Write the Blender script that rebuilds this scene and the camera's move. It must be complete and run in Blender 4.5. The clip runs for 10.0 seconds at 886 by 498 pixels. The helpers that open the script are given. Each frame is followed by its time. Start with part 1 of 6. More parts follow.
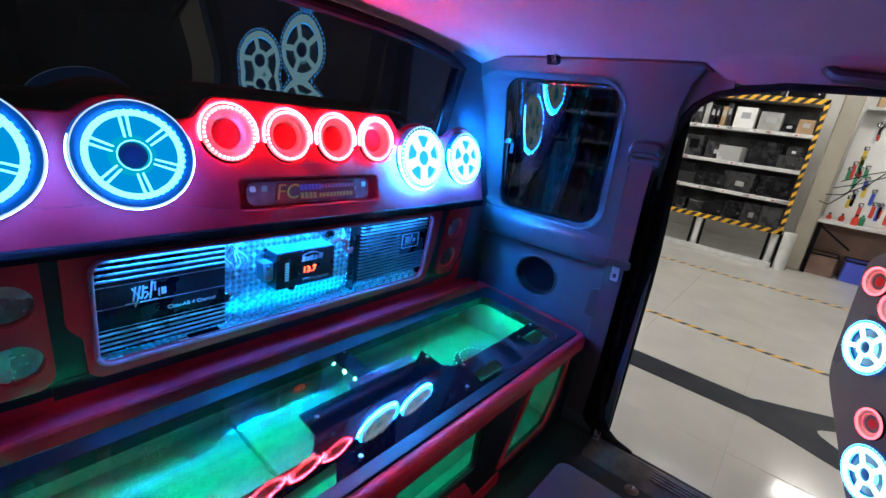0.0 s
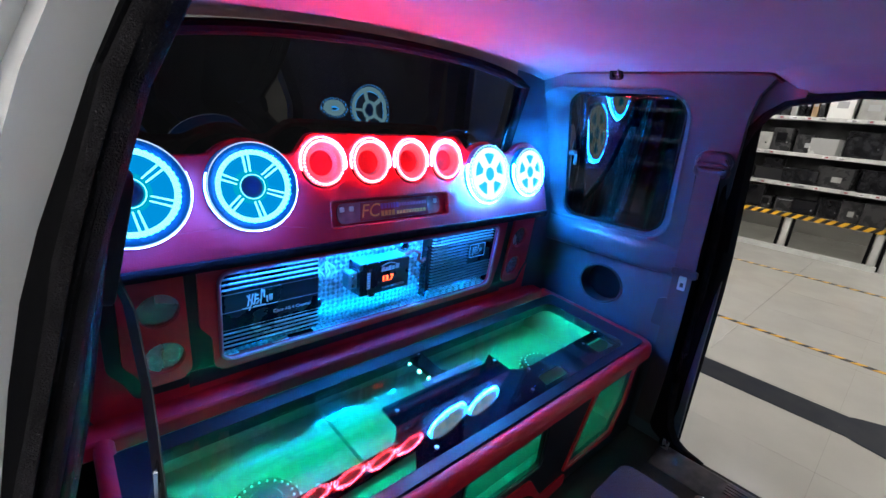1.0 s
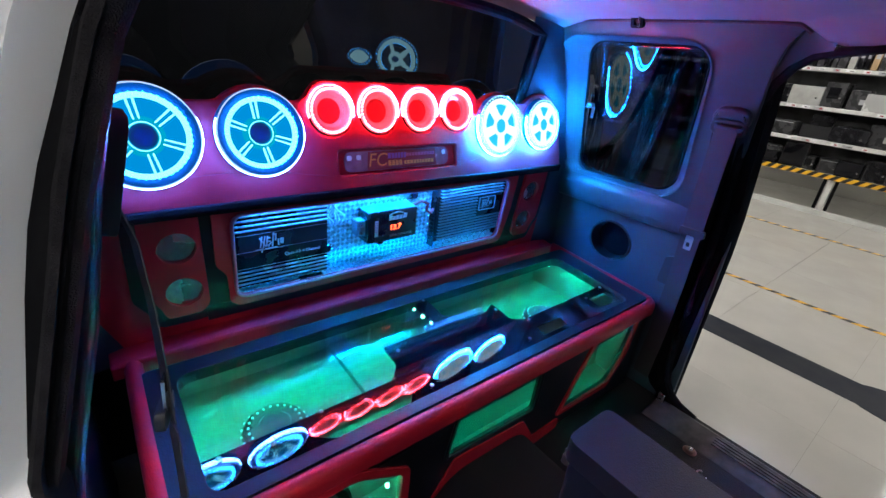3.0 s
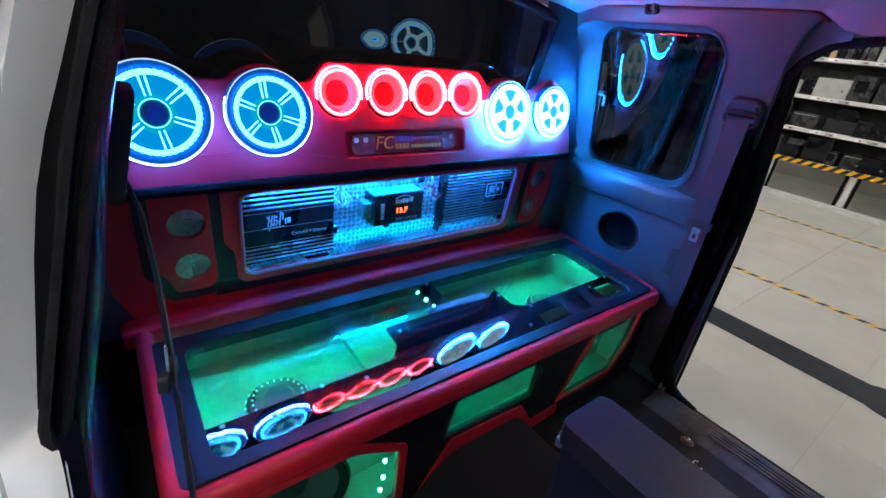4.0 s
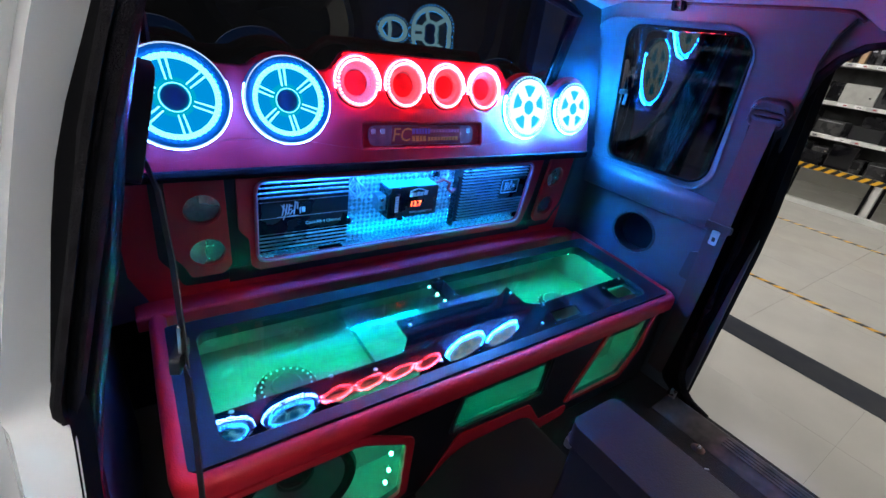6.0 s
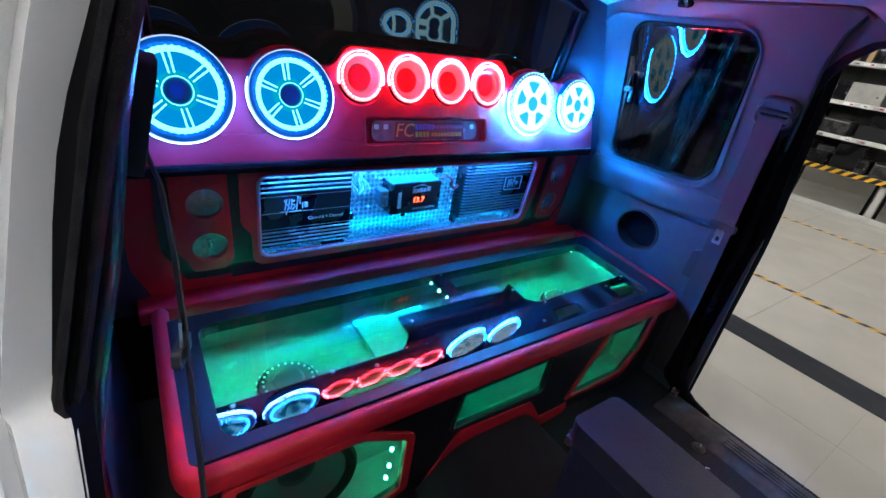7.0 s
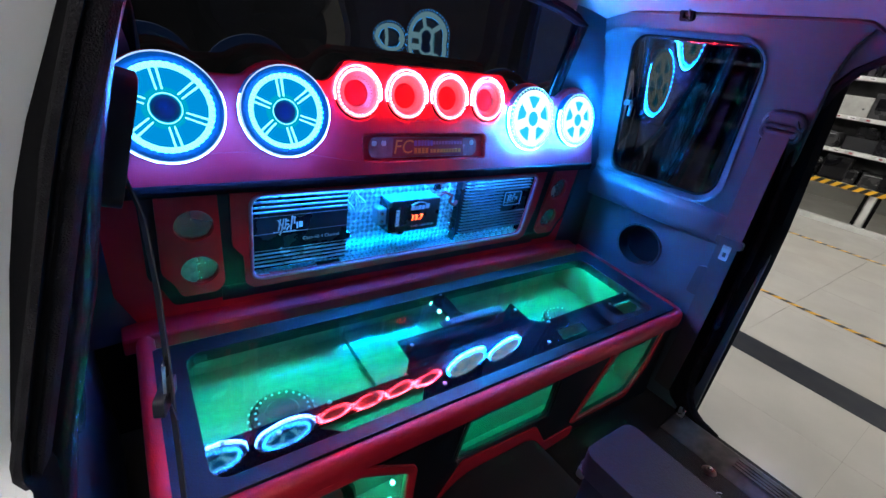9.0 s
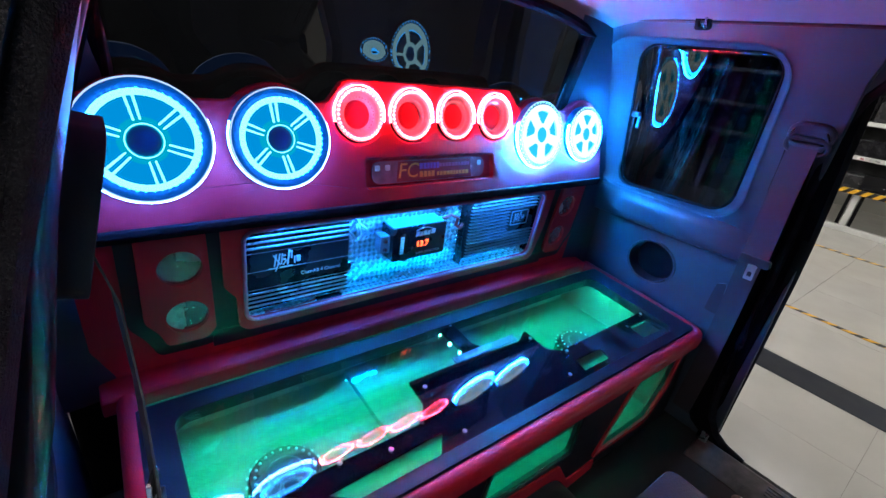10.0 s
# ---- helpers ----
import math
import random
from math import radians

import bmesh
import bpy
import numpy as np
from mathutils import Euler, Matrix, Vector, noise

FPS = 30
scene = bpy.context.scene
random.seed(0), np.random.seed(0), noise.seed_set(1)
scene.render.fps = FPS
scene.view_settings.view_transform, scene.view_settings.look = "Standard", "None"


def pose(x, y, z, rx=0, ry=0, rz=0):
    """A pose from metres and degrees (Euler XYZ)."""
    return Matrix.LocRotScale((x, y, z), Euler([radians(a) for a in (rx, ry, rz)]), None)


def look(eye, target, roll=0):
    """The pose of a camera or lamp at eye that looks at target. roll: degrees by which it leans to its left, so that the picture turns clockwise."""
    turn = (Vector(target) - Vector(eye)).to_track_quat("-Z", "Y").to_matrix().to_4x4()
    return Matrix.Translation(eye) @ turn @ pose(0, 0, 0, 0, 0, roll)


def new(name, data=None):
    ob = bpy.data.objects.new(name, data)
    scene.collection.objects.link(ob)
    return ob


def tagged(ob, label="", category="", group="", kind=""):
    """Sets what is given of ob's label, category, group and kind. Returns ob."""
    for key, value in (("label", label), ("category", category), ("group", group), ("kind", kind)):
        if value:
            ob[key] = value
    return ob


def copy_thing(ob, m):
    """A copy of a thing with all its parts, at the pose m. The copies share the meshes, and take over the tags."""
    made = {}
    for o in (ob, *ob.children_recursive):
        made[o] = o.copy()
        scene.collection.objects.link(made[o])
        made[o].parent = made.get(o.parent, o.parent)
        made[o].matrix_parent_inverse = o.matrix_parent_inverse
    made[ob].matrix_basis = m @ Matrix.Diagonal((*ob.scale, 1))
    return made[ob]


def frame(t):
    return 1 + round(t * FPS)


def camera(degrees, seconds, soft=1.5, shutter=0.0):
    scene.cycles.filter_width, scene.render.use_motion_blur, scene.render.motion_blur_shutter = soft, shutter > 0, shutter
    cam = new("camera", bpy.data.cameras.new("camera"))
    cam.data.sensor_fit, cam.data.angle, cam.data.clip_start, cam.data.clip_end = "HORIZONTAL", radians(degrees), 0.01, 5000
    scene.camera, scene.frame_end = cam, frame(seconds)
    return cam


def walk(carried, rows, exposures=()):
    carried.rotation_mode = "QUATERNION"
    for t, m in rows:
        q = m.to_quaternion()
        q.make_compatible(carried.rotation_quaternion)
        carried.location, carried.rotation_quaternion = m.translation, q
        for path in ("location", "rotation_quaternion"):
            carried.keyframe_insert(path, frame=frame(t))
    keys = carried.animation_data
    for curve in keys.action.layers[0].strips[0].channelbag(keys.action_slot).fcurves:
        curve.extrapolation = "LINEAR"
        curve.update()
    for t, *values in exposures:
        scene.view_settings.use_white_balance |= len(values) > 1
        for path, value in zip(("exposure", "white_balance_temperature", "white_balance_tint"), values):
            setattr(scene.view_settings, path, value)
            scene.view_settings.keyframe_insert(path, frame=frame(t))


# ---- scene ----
cam = camera(90.6, 10.0)
PATH = [
    (0, (-0.235, -0.85, 1.573), (1.262, 0.334, 0.976), 7.7),
    (0.5, (-0.265, -0.861, 1.589), (1.183, 0.391, 1.01), 6.6),
    (1, (-0.303, -0.891, 1.618), (0.997, 0.5, 1.005), 4.8),
    (1.5, (-0.318, -0.924, 1.639), (0.931, 0.481, 0.957), 4.6),
    (2, (-0.319, -0.936, 1.636), (0.914, 0.462, 0.912), 4.8),
    (2.5, (-0.299, -0.937, 1.628), (0.909, 0.458, 0.856), 5.2),
    (4, (-0.276, -0.97, 1.625), (0.851, 0.431, 0.749), 6.9),
    (4.5, (-0.276, -0.969, 1.621), (0.834, 0.443, 0.743), 7.2),
    (5, (-0.277, -0.968, 1.618), (0.82, 0.453, 0.736), 7.5),
    (5.5, (-0.277, -0.966, 1.615), (0.814, 0.458, 0.73), 7.9),
    (7, (-0.276, -0.962, 1.612), (0.797, 0.461, 0.705), 8.6),
    (7.5, (-0.271, -0.96, 1.612), (0.8, 0.462, 0.701), 8.7),
    (8, (-0.272, -0.941, 1.608), (0.8, 0.483, 0.7), 8.7),
    (8.5, (-0.268, -0.925, 1.609), (0.819, 0.504, 0.727), 8.5),
    (9, (-0.266, -0.914, 1.61), (0.84, 0.514, 0.753), 8.4),
    (9.5, (-0.256, -0.86, 1.617), (0.87, 0.566, 0.782), 7.8),
    (10, (-0.255, -0.802, 1.616), (0.903, 0.606, 0.794), 7.3),
]
walk(cam, [(t, look(eye, target, roll)) for t, eye, target, roll in PATH])

# ---- light ----
world = bpy.data.worlds.new("world")
scene.world = world
world.use_nodes = True
world.node_tree.nodes["Background"].inputs[0].default_value = (0.75, 0.85, 1.0, 1)
world.node_tree.nodes["Background"].inputs[1].default_value = 0.02
LED_BLUE, LED_RED, LED_CYAN, LED_GREEN, TUBE = 160.0, 145.0, 1300.0, 175.0, 87.0
scene.view_settings.exposure = 0.0

CX = 0.365            # middle of the cab
GLASS_Z = 0.957       # top of the bench


# ---- materials ----
def material(name, colour, rough=0.5, metal=0.0, emit=None, strength=0.0, spec=0.5, coat=0.0):
    m = bpy.data.materials.new(name)
    m.use_nodes = True
    b = m.node_tree.nodes["Principled BSDF"]
    b.inputs["Base Color"].default_value = (*colour, 1)
    b.inputs["Roughness"].default_value = rough
    b.inputs["Metallic"].default_value = metal
    b.inputs["Specular IOR Level"].default_value = spec
    b.inputs["Coat Weight"].default_value = coat
    b.inputs["Coat Roughness"].default_value = 0.08
    if emit:
        b.inputs["Emission Color"].default_value = (*emit, 1)
        b.inputs["Emission Strength"].default_value = strength
    return m


def grain(m, scale=300.0, bump=0.15, dist=0.001, vary=0.25, big=6.0, rough_vary=0.12, kind="noise", spread=0.2):
    """Fine relief, blotches of colour and uneven gloss at two scales."""
    nt = m.node_tree
    b = nt.nodes["Principled BSDF"]
    co = nt.nodes.new("ShaderNodeTexCoord")
    fine = nt.nodes.new("ShaderNodeTexNoise" if kind == "noise" else "ShaderNodeTexVoronoi")
    fine.inputs["Scale"].default_value = scale
    wide = nt.nodes.new("ShaderNodeTexNoise")
    wide.inputs["Scale"].default_value = big
    wide.inputs["Detail"].default_value = 6
    for n in (fine, wide):
        nt.links.new(co.outputs["Object"], n.inputs["Vector"])
    bp = nt.nodes.new("ShaderNodeBump")
    bp.inputs["Strength"].default_value = bump
    bp.inputs["Distance"].default_value = dist
    nt.links.new(fine.outputs[0], bp.inputs["Height"])
    nt.links.new(bp.outputs[0], b.inputs["Normal"])
    base = b.inputs["Base Color"].default_value[:]
    mix = nt.nodes.new("ShaderNodeMix")
    mix.data_type = "RGBA"
    mix.inputs[6].default_value = tuple(c * (1 - vary) for c in base[:3]) + (1,)
    mix.inputs[7].default_value = tuple(min(1, c * (1 + vary)) for c in base[:3]) + (1,)
    ramp = nt.nodes.new("ShaderNodeMapRange")
    ramp.inputs[1].default_value, ramp.inputs[2].default_value = 0.5 - spread, 0.5 + spread
    nt.links.new(wide.outputs[0], ramp.inputs[0])
    nt.links.new(ramp.outputs[0], mix.inputs[0])
    nt.links.new(mix.outputs[2], b.inputs["Base Color"])
    r = b.inputs["Roughness"].default_value
    rr_ = nt.nodes.new("ShaderNodeMapRange")
    rr_.inputs[1].default_value, rr_.inputs[2].default_value = 0.3, 0.7
    rr_.inputs[3].default_value, rr_.inputs[4].default_value = max(0.02, r - rough_vary), min(1, r + rough_vary)
    nt.links.new(wide.outputs[0], rr_.inputs[0])
    nt.links.new(rr_.outputs[0], b.inputs["Roughness"])
    return m


def pane_material(name, tint, ior=1.5, rough=0.0, gloss=(1, 1, 1)):
    """Thin clear or tinted sheet: what is behind shows straight through, gloss by Fresnel."""
    m = bpy.data.materials.new(name)
    m.use_nodes = True
    nt = m.node_tree
    nt.nodes.clear()
    out = nt.nodes.new("ShaderNodeOutputMaterial")
    mix = nt.nodes.new("ShaderNodeMixShader")
    lw = nt.nodes.new("ShaderNodeLayerWeight")
    lw.inputs[0].default_value = 0.5
    pw = nt.nodes.new("ShaderNodeMath")
    pw.operation = "POWER"
    pw.inputs[1].default_value = 5.0
    nt.links.new(lw.outputs["Facing"], pw.inputs[0])
    fr = nt.nodes.new("ShaderNodeMapRange")
    f0 = ((ior - 1) / (ior + 1)) ** 2
    fr.inputs[3].default_value, fr.inputs[4].default_value = f0, 1.0
    nt.links.new(pw.outputs[0], fr.inputs[0])
    tr = nt.nodes.new("ShaderNodeBsdfTransparent")
    tr.inputs[0].default_value = (*tint, 1)
    gl = nt.nodes.new("ShaderNodeBsdfGlossy")
    gl.inputs["Roughness"].default_value = rough
    gl.inputs["Color"].default_value = (*gloss, 1)
    nt.links.new(fr.outputs[0], mix.inputs[0])
    nt.links.new(tr.outputs[0], mix.inputs[1])
    nt.links.new(gl.outputs[0], mix.inputs[2])
    nt.links.new(mix.outputs[0], out.inputs[0])
    return m


def lamp_material(name, colour, strength):
    m = bpy.data.materials.new(name)
    m.use_nodes = True
    nt = m.node_tree
    nt.nodes.clear()
    out = nt.nodes.new("ShaderNodeOutputMaterial")
    e = nt.nodes.new("ShaderNodeEmission")
    e.inputs[0].default_value = (*colour, 1)
    e.inputs[1].default_value = strength
    nt.links.new(e.outputs[0], out.inputs[0])
    return m


def glitter(m, scale=850.0, dark=0.75, bright=1.7):
    """Flakes that each catch the light differently."""
    nt = m.node_tree
    b = nt.nodes["Principled BSDF"]
    co = nt.nodes.new("ShaderNodeTexCoord")
    vo = nt.nodes.new("ShaderNodeTexVoronoi")
    vo.inputs["Scale"].default_value = scale
    nt.links.new(co.outputs["Object"], vo.inputs["Vector"])
    sep = nt.nodes.new("ShaderNodeSeparateColor")
    nt.links.new(vo.outputs["Color"], sep.inputs[0])
    ramp = nt.nodes.new("ShaderNodeMapRange")
    ramp.inputs[1].default_value, ramp.inputs[2].default_value = 0.55, 1.0
    ramp.inputs[3].default_value, ramp.inputs[4].default_value = dark, bright
    nt.links.new(sep.outputs[0], ramp.inputs[0])
    old = b.inputs["Base Color"].links[0].from_socket
    mul = nt.nodes.new("ShaderNodeMix")
    mul.data_type, mul.blend_type = "RGBA", "MULTIPLY"
    mul.inputs[0].default_value = 1.0
    nt.links.new(old, mul.inputs[6])
    nt.links.new(ramp.outputs[0], mul.inputs[7])
    nt.links.new(mul.outputs[2], b.inputs["Base Color"])
    return m


red_vinyl = grain(material("red vinyl", (0.50, 0.011, 0.024), 0.50, spec=0.34), 420, 0.25, 0.0012, 0.18, 5, 0.08, "voronoi")
black_vinyl = grain(material("black vinyl", (0.007, 0.007, 0.010), 0.40, spec=0.38), 420, 0.25, 0.0012, 0.3, 5, 0.08, "voronoi")
black_acrylic = grain(material("black acrylic", (0.006, 0.006, 0.008), 0.03), 30, 0.0, 0.0, 0.2, 5, 0.01)
trim_grey = grain(material("grey trim plastic", (0.034, 0.044, 0.058), 0.42, spec=0.4), 900, 0.25, 0.0008, 0.10, 4, 0.08)
pod_grey = grain(material("smooth grey pod", (0.13, 0.12, 0.15), 0.35), 300, 0.08, 0.0006, 0.15, 6)
trim_dark = grain(material("dark trim plastic", (0.013, 0.013, 0.016), 0.5), 900, 0.25, 0.0008, 0.2, 6, 0.1)
lining_cloth = grain(material("headliner cloth", (0.29, 0.17, 0.21), 0.9), 900, 0.35, 0.001, 0.10, 7)
pile = grain(material("dark flocked weatherstrip", (0.012, 0.011, 0.013), 0.95, spec=0.1), 900, 0.9, 0.003, 0.6, 40)
seal_gloss = grain(material("glossy black seal rubber", (0.004, 0.004, 0.005), 0.24), 200, 0.1, 0.0006, 0.3, 9, 0.08)
rubber = grain(material("black rubber", (0.0028, 0.0028, 0.0034), 0.7, spec=0.06), 300, 0.2, 0.001, 0.4, 14)
white_paint = grain(material("white car paint", (0.78, 0.78, 0.78), 0.22, coat=0.7), 60, 0.02, 0.001, 0.03, 5, 0.05)
chrome = material("chrome", (0.75, 0.75, 0.77), 0.12, 1.0)
steel = grain(material("steel screw", (0.5, 0.5, 0.52), 0.3, 1.0), 200, 0.1, 0.0005, 0.15)
# Lighter than the plate, so that the tread pattern stands out.
lug_bright = grain(material("bright lug aluminium", (0.62, 0.63, 0.66), 0.34, 0.4), 180, 0.1, 0.0004, 0.15, 9, 0.08)
aluminium = grain(material("checker plate aluminium", (0.19, 0.20, 0.21), 0.38, 0.6), 180, 0.2, 0.0006, 0.2, 9, 0.12)
disc_metal = grain(material("checker disc aluminium", (0.46, 0.48, 0.50), 0.24, 1.0), 180, 0.2, 0.0006, 0.2, 9, 0.1)
amp_black = grain(material("black anodised amplifier case", (0.005, 0.005, 0.006), 0.28), 500, 0.1, 0.0004, 0.3)
amp_rib = grain(material("bright amplifier ribs", (0.36, 0.38, 0.42), 0.30, 0.5), 400, 0.1, 0.0004, 0.1)
fin_faded = grain(material("dimmed amplifier fins", (0.20, 0.21, 0.23), 0.35, 0.5), 400, 0.1, 0.0004, 0.1)
slat_grey = grain(material("blue-grey vent slats", (0.16, 0.22, 0.34), 0.3, 0.3), 300, 0.05, 0.0004, 0.1)
print_white = material("white print", (0.75, 0.75, 0.75), 0.5)
print_grey = material("grey print", (0.35, 0.35, 0.36), 0.5)
print_purple = material("violet print", (0.30, 0.10, 0.45), 0.4)
print_orange = material("orange print", (0.85, 0.32, 0.06), 0.4)
print_pink = material("pink print", (0.55, 0.10, 0.20), 0.4)
print_red = material("dark red print", (0.30, 0.02, 0.03), 0.4)
sign_pink = grain(material("pink mirror sheet", (0.50, 0.22, 0.27), 0.2, 0.35), 80, 0.1, 0.0006, 0.3, 30)
digit_red = lamp_material("red digits", (1.0, 0.08, 0.02), 8.0)
liner = grain(material("white glitter vinyl lining", (0.20, 0.21, 0.205), 0.4), 420, 0.9, 0.002, 0.06, 12, 0.12, "voronoi")
glitter(liner)
carpet = grain(material("dark carpet", (0.014, 0.012, 0.012), 0.95), 600, 0.8, 0.003, 0.45, 9)
seat_vinyl = grain(material("dark grey seat vinyl", (0.022, 0.020, 0.024), 0.36, spec=0.5), 350, 0.3, 0.0012, 0.25, 6, 0.08, "voronoi")
seat_side = grain(material("charcoal seat side", (0.018, 0.019, 0.025), 0.6, spec=0.3), 350, 0.3, 0.0012, 0.3, 6, 0.08)
webbing = grain(material("grey belt webbing", (0.034, 0.028, 0.032), 0.75), 700, 0.4, 0.001, 0.15)
sill_dust = grain(material("dusty sill plastic", (0.060, 0.054, 0.050), 0.75), 200, 0.4, 0.0015, 0.7, 22, 0.15)
webbing_dark = grain(material("black belt webbing", (0.03, 0.03, 0.032), 0.7), 700, 0.4, 0.001, 0.2)
# Blue light spreading in the ring is put in as a weak glow.
ring_plastic = grain(material("blue-black translucent plastic", (0.0012, 0.007, 0.022), 0.5, emit=(0.0, 0.11, 0.5), strength=0.5), 60, 0.02, 0.0004, 0.2, 9)
magnet_steel = grain(material("brownish magnet steel", (0.16, 0.11, 0.10), 0.3, 0.6), 200, 0.15, 0.0006, 0.2)
cap_blue = grain(material("navy centre cap", (0.02, 0.10, 0.34), 0.35), 200, 0.1, 0.001, 0.2)
cone_dark = grain(material("dark speaker cap", (0.03, 0.03, 0.035), 0.4), 200, 0.1, 0.001, 0.2)
dome_red = grain(material("bright red dome", (0.55, 0.008, 0.02), 0.4), 200, 0.05, 0.0005, 0.1)
piping_dark = grain(material("dark maroon piping", (0.045, 0.005, 0.010), 0.6), 300, 0.15, 0.0006, 0.2)
bead_pink = grain(material("rose vinyl piping", (0.48, 0.10, 0.16), 0.4), 100, 0.05, 0.0005, 0.1)
horn_plastic = grain(material("pale horn plastic", (0.7, 0.45, 0.45), 0.35), 100, 0.05, 0.0005, 0.1)
led_blue = lamp_material("blue led ring", (0.003, 0.17, 1.0), LED_BLUE)
# Ring light on cones, hubs and caps is put in as their own glow.
glow_cone = lamp_material("cone with cyan light put in", (0.03, 0.60, 1.0), 1.05)
glow_sheet = lamp_material("cone with azure light put in", (0.0, 0.30, 0.76), 0.95)
glow_hub = lamp_material("hub ring with cyan light put in", (0.0, 0.40, 0.66), 0.95)
# Glare of the bright beads is put in as glow of the disc.
glare_disc = lamp_material("grille disc with glare put in", (0.76, 0.99, 1.0), 1.35)
led_hot = lamp_material("strong azure diode", (0.002, 0.18, 1.0), LED_BLUE * 3.5)
# Bands added to throw light on the board, the ceiling and the corner pillar.
fill_blue = lamp_material("added blue light band", (0.04, 0.20, 1.0), 230.0)
fill_hot = lamp_material("added strong blue light band", (0.004, 0.24, 1.0), 2200.0)
fill_red = lamp_material("added red light band", (1.0, 0.03, 0.06), 400.0)
led_blue_ring = lamp_material("blue diffuser ring", (0.20, 0.82, 1.0), 2.4)
led_blue_rim = lamp_material("blue edge-lit rim", (0.45, 0.62, 1.0), 1.3)
led_spoke = lamp_material("blue edge-lit spoke", (0.16, 0.75, 1.0), 2.6)
led_door_disc = lamp_material("dazzling edge-lit door grille", (0.40, 0.82, 1.0), 5.0)
led_grille = lamp_material("bright edge-lit grille", (0.45, 0.80, 1.0), 2.0)
cyan_floor_fill = lamp_material("added cyan floor fill", (0.0, 0.30, 1.0), LED_CYAN * 0.2)
led_red = lamp_material("red led bead", (1.0, 0.03, 0.05), LED_RED)
led_red_ring = lamp_material("red diffuser ring", (1.0, 0.20, 0.23), 2.1)
led_red_soft = lamp_material("soft red throat ring", (1.0, 0.10, 0.12), 7.0)
led_cyan = lamp_material("cyan led strip", (0.01, 0.20, 1.0), LED_CYAN * 0.75)
led_cyan_hot = lamp_material("strong cyan diode tape", (0.0, 0.24, 1.0), LED_CYAN * 1.2)
led_blue_door = lamp_material("blue door led ring", (0.02, 0.36, 1.0), 18.0)
led_red_door = lamp_material("red door led ring", (1.0, 0.03, 0.05), 18.0)
led_green = lamp_material("green led strip", (0.0, 1.0, 0.48), LED_GREEN)
led_green_dot = lamp_material("green led bead", (0.12, 1.0, 0.45), 25.0)
tube_light = lamp_material("white tube", (1.0, 0.97, 0.93), TUBE)
clear_glass = pane_material("clear acrylic", (0.93, 0.95, 0.95))
tint_glass = pane_material("tinted window glass", (0.14, 0.165, 0.20))
top_glass = pane_material("clear bench top acrylic", (0.93, 0.95, 0.95), 1.72)
dark_glass = pane_material("dark rear glass", (0.022, 0.024, 0.028))
tile_mat = grain(material("polished cream floor tile", (0.48, 0.465, 0.43), 0.12), 40, 0.02, 0.001, 0.06, 2.5, 0.05)
grout = grain(material("grey grout", (0.30, 0.29, 0.265), 0.9), 300, 0.3, 0.001, 0.2)
band_dark = grain(material("dark floor band", (0.010, 0.013, 0.022), 0.5, spec=0.15), 60, 0.05, 0.001, 0.3, 4)
plaster = grain(material("pale shop wall", (0.55, 0.54, 0.50), 0.8), 120, 0.2, 0.002, 0.10, 1.5)
beige_wall = grain(material("beige painted pillar", (0.34, 0.31, 0.25), 0.7), 120, 0.2, 0.002, 0.15, 2.0)
wall_dim = grain(material("grey shop wall", (0.16, 0.16, 0.16), 0.8), 120, 0.2, 0.002, 0.2, 1.5)
wall_brown = grain(material("brown board", (0.20, 0.12, 0.09), 0.7), 60, 0.2, 0.002, 0.3, 3)
ceil_mat = grain(material("shop ceiling", (0.30, 0.30, 0.30), 0.9), 50, 0.1, 0.002, 0.1, 2)
shelf_steel = grain(material("pale shelf steel", (0.55, 0.55, 0.53), 0.4), 60, 0.05, 0.001, 0.1, 8)
white_board = grain(material("white pegboard", (0.75, 0.75, 0.72), 0.5), 60, 0.05, 0.001, 0.05, 4)
carton = grain(material("brown carton", (0.36, 0.24, 0.13), 0.8), 80, 0.2, 0.001, 0.2, 6)
box_black = grain(material("black plastic device", (0.008, 0.008, 0.010), 0.25, spec=0.3), 150, 0.1, 0.001, 0.4, 9)
box_grey = grain(material("grey plastic device", (0.030, 0.030, 0.032), 0.3, spec=0.35), 150, 0.1, 0.001, 0.3, 9)
rack_back = grain(material("grey back sheet", (0.045, 0.047, 0.047), 0.6), 60, 0.1, 0.001, 0.9, 5)
box_pale = grain(material("pale carton", (0.30, 0.30, 0.28), 0.6), 150, 0.1, 0.001, 0.15, 9)
silver_paint = grain(material("silver car paint", (0.5, 0.5, 0.49), 0.25, 0.3, coat=0.5), 60, 0.02, 0.001, 0.04, 4)
tool_red = material("red tool grip", (0.6, 0.05, 0.03), 0.4)
tool_blue = material("blue tool grip", (0.05, 0.08, 0.5), 0.4)
tool_yellow = material("yellow tool grip", (0.7, 0.5, 0.05), 0.4)
tool_green = material("green tool grip", (0.03, 0.25, 0.12), 0.4)
cable_red = material("red cable", (0.5, 0.02, 0.02), 0.4)
cable_clear = material("clear cable", (0.6, 0.62, 0.65), 0.25)


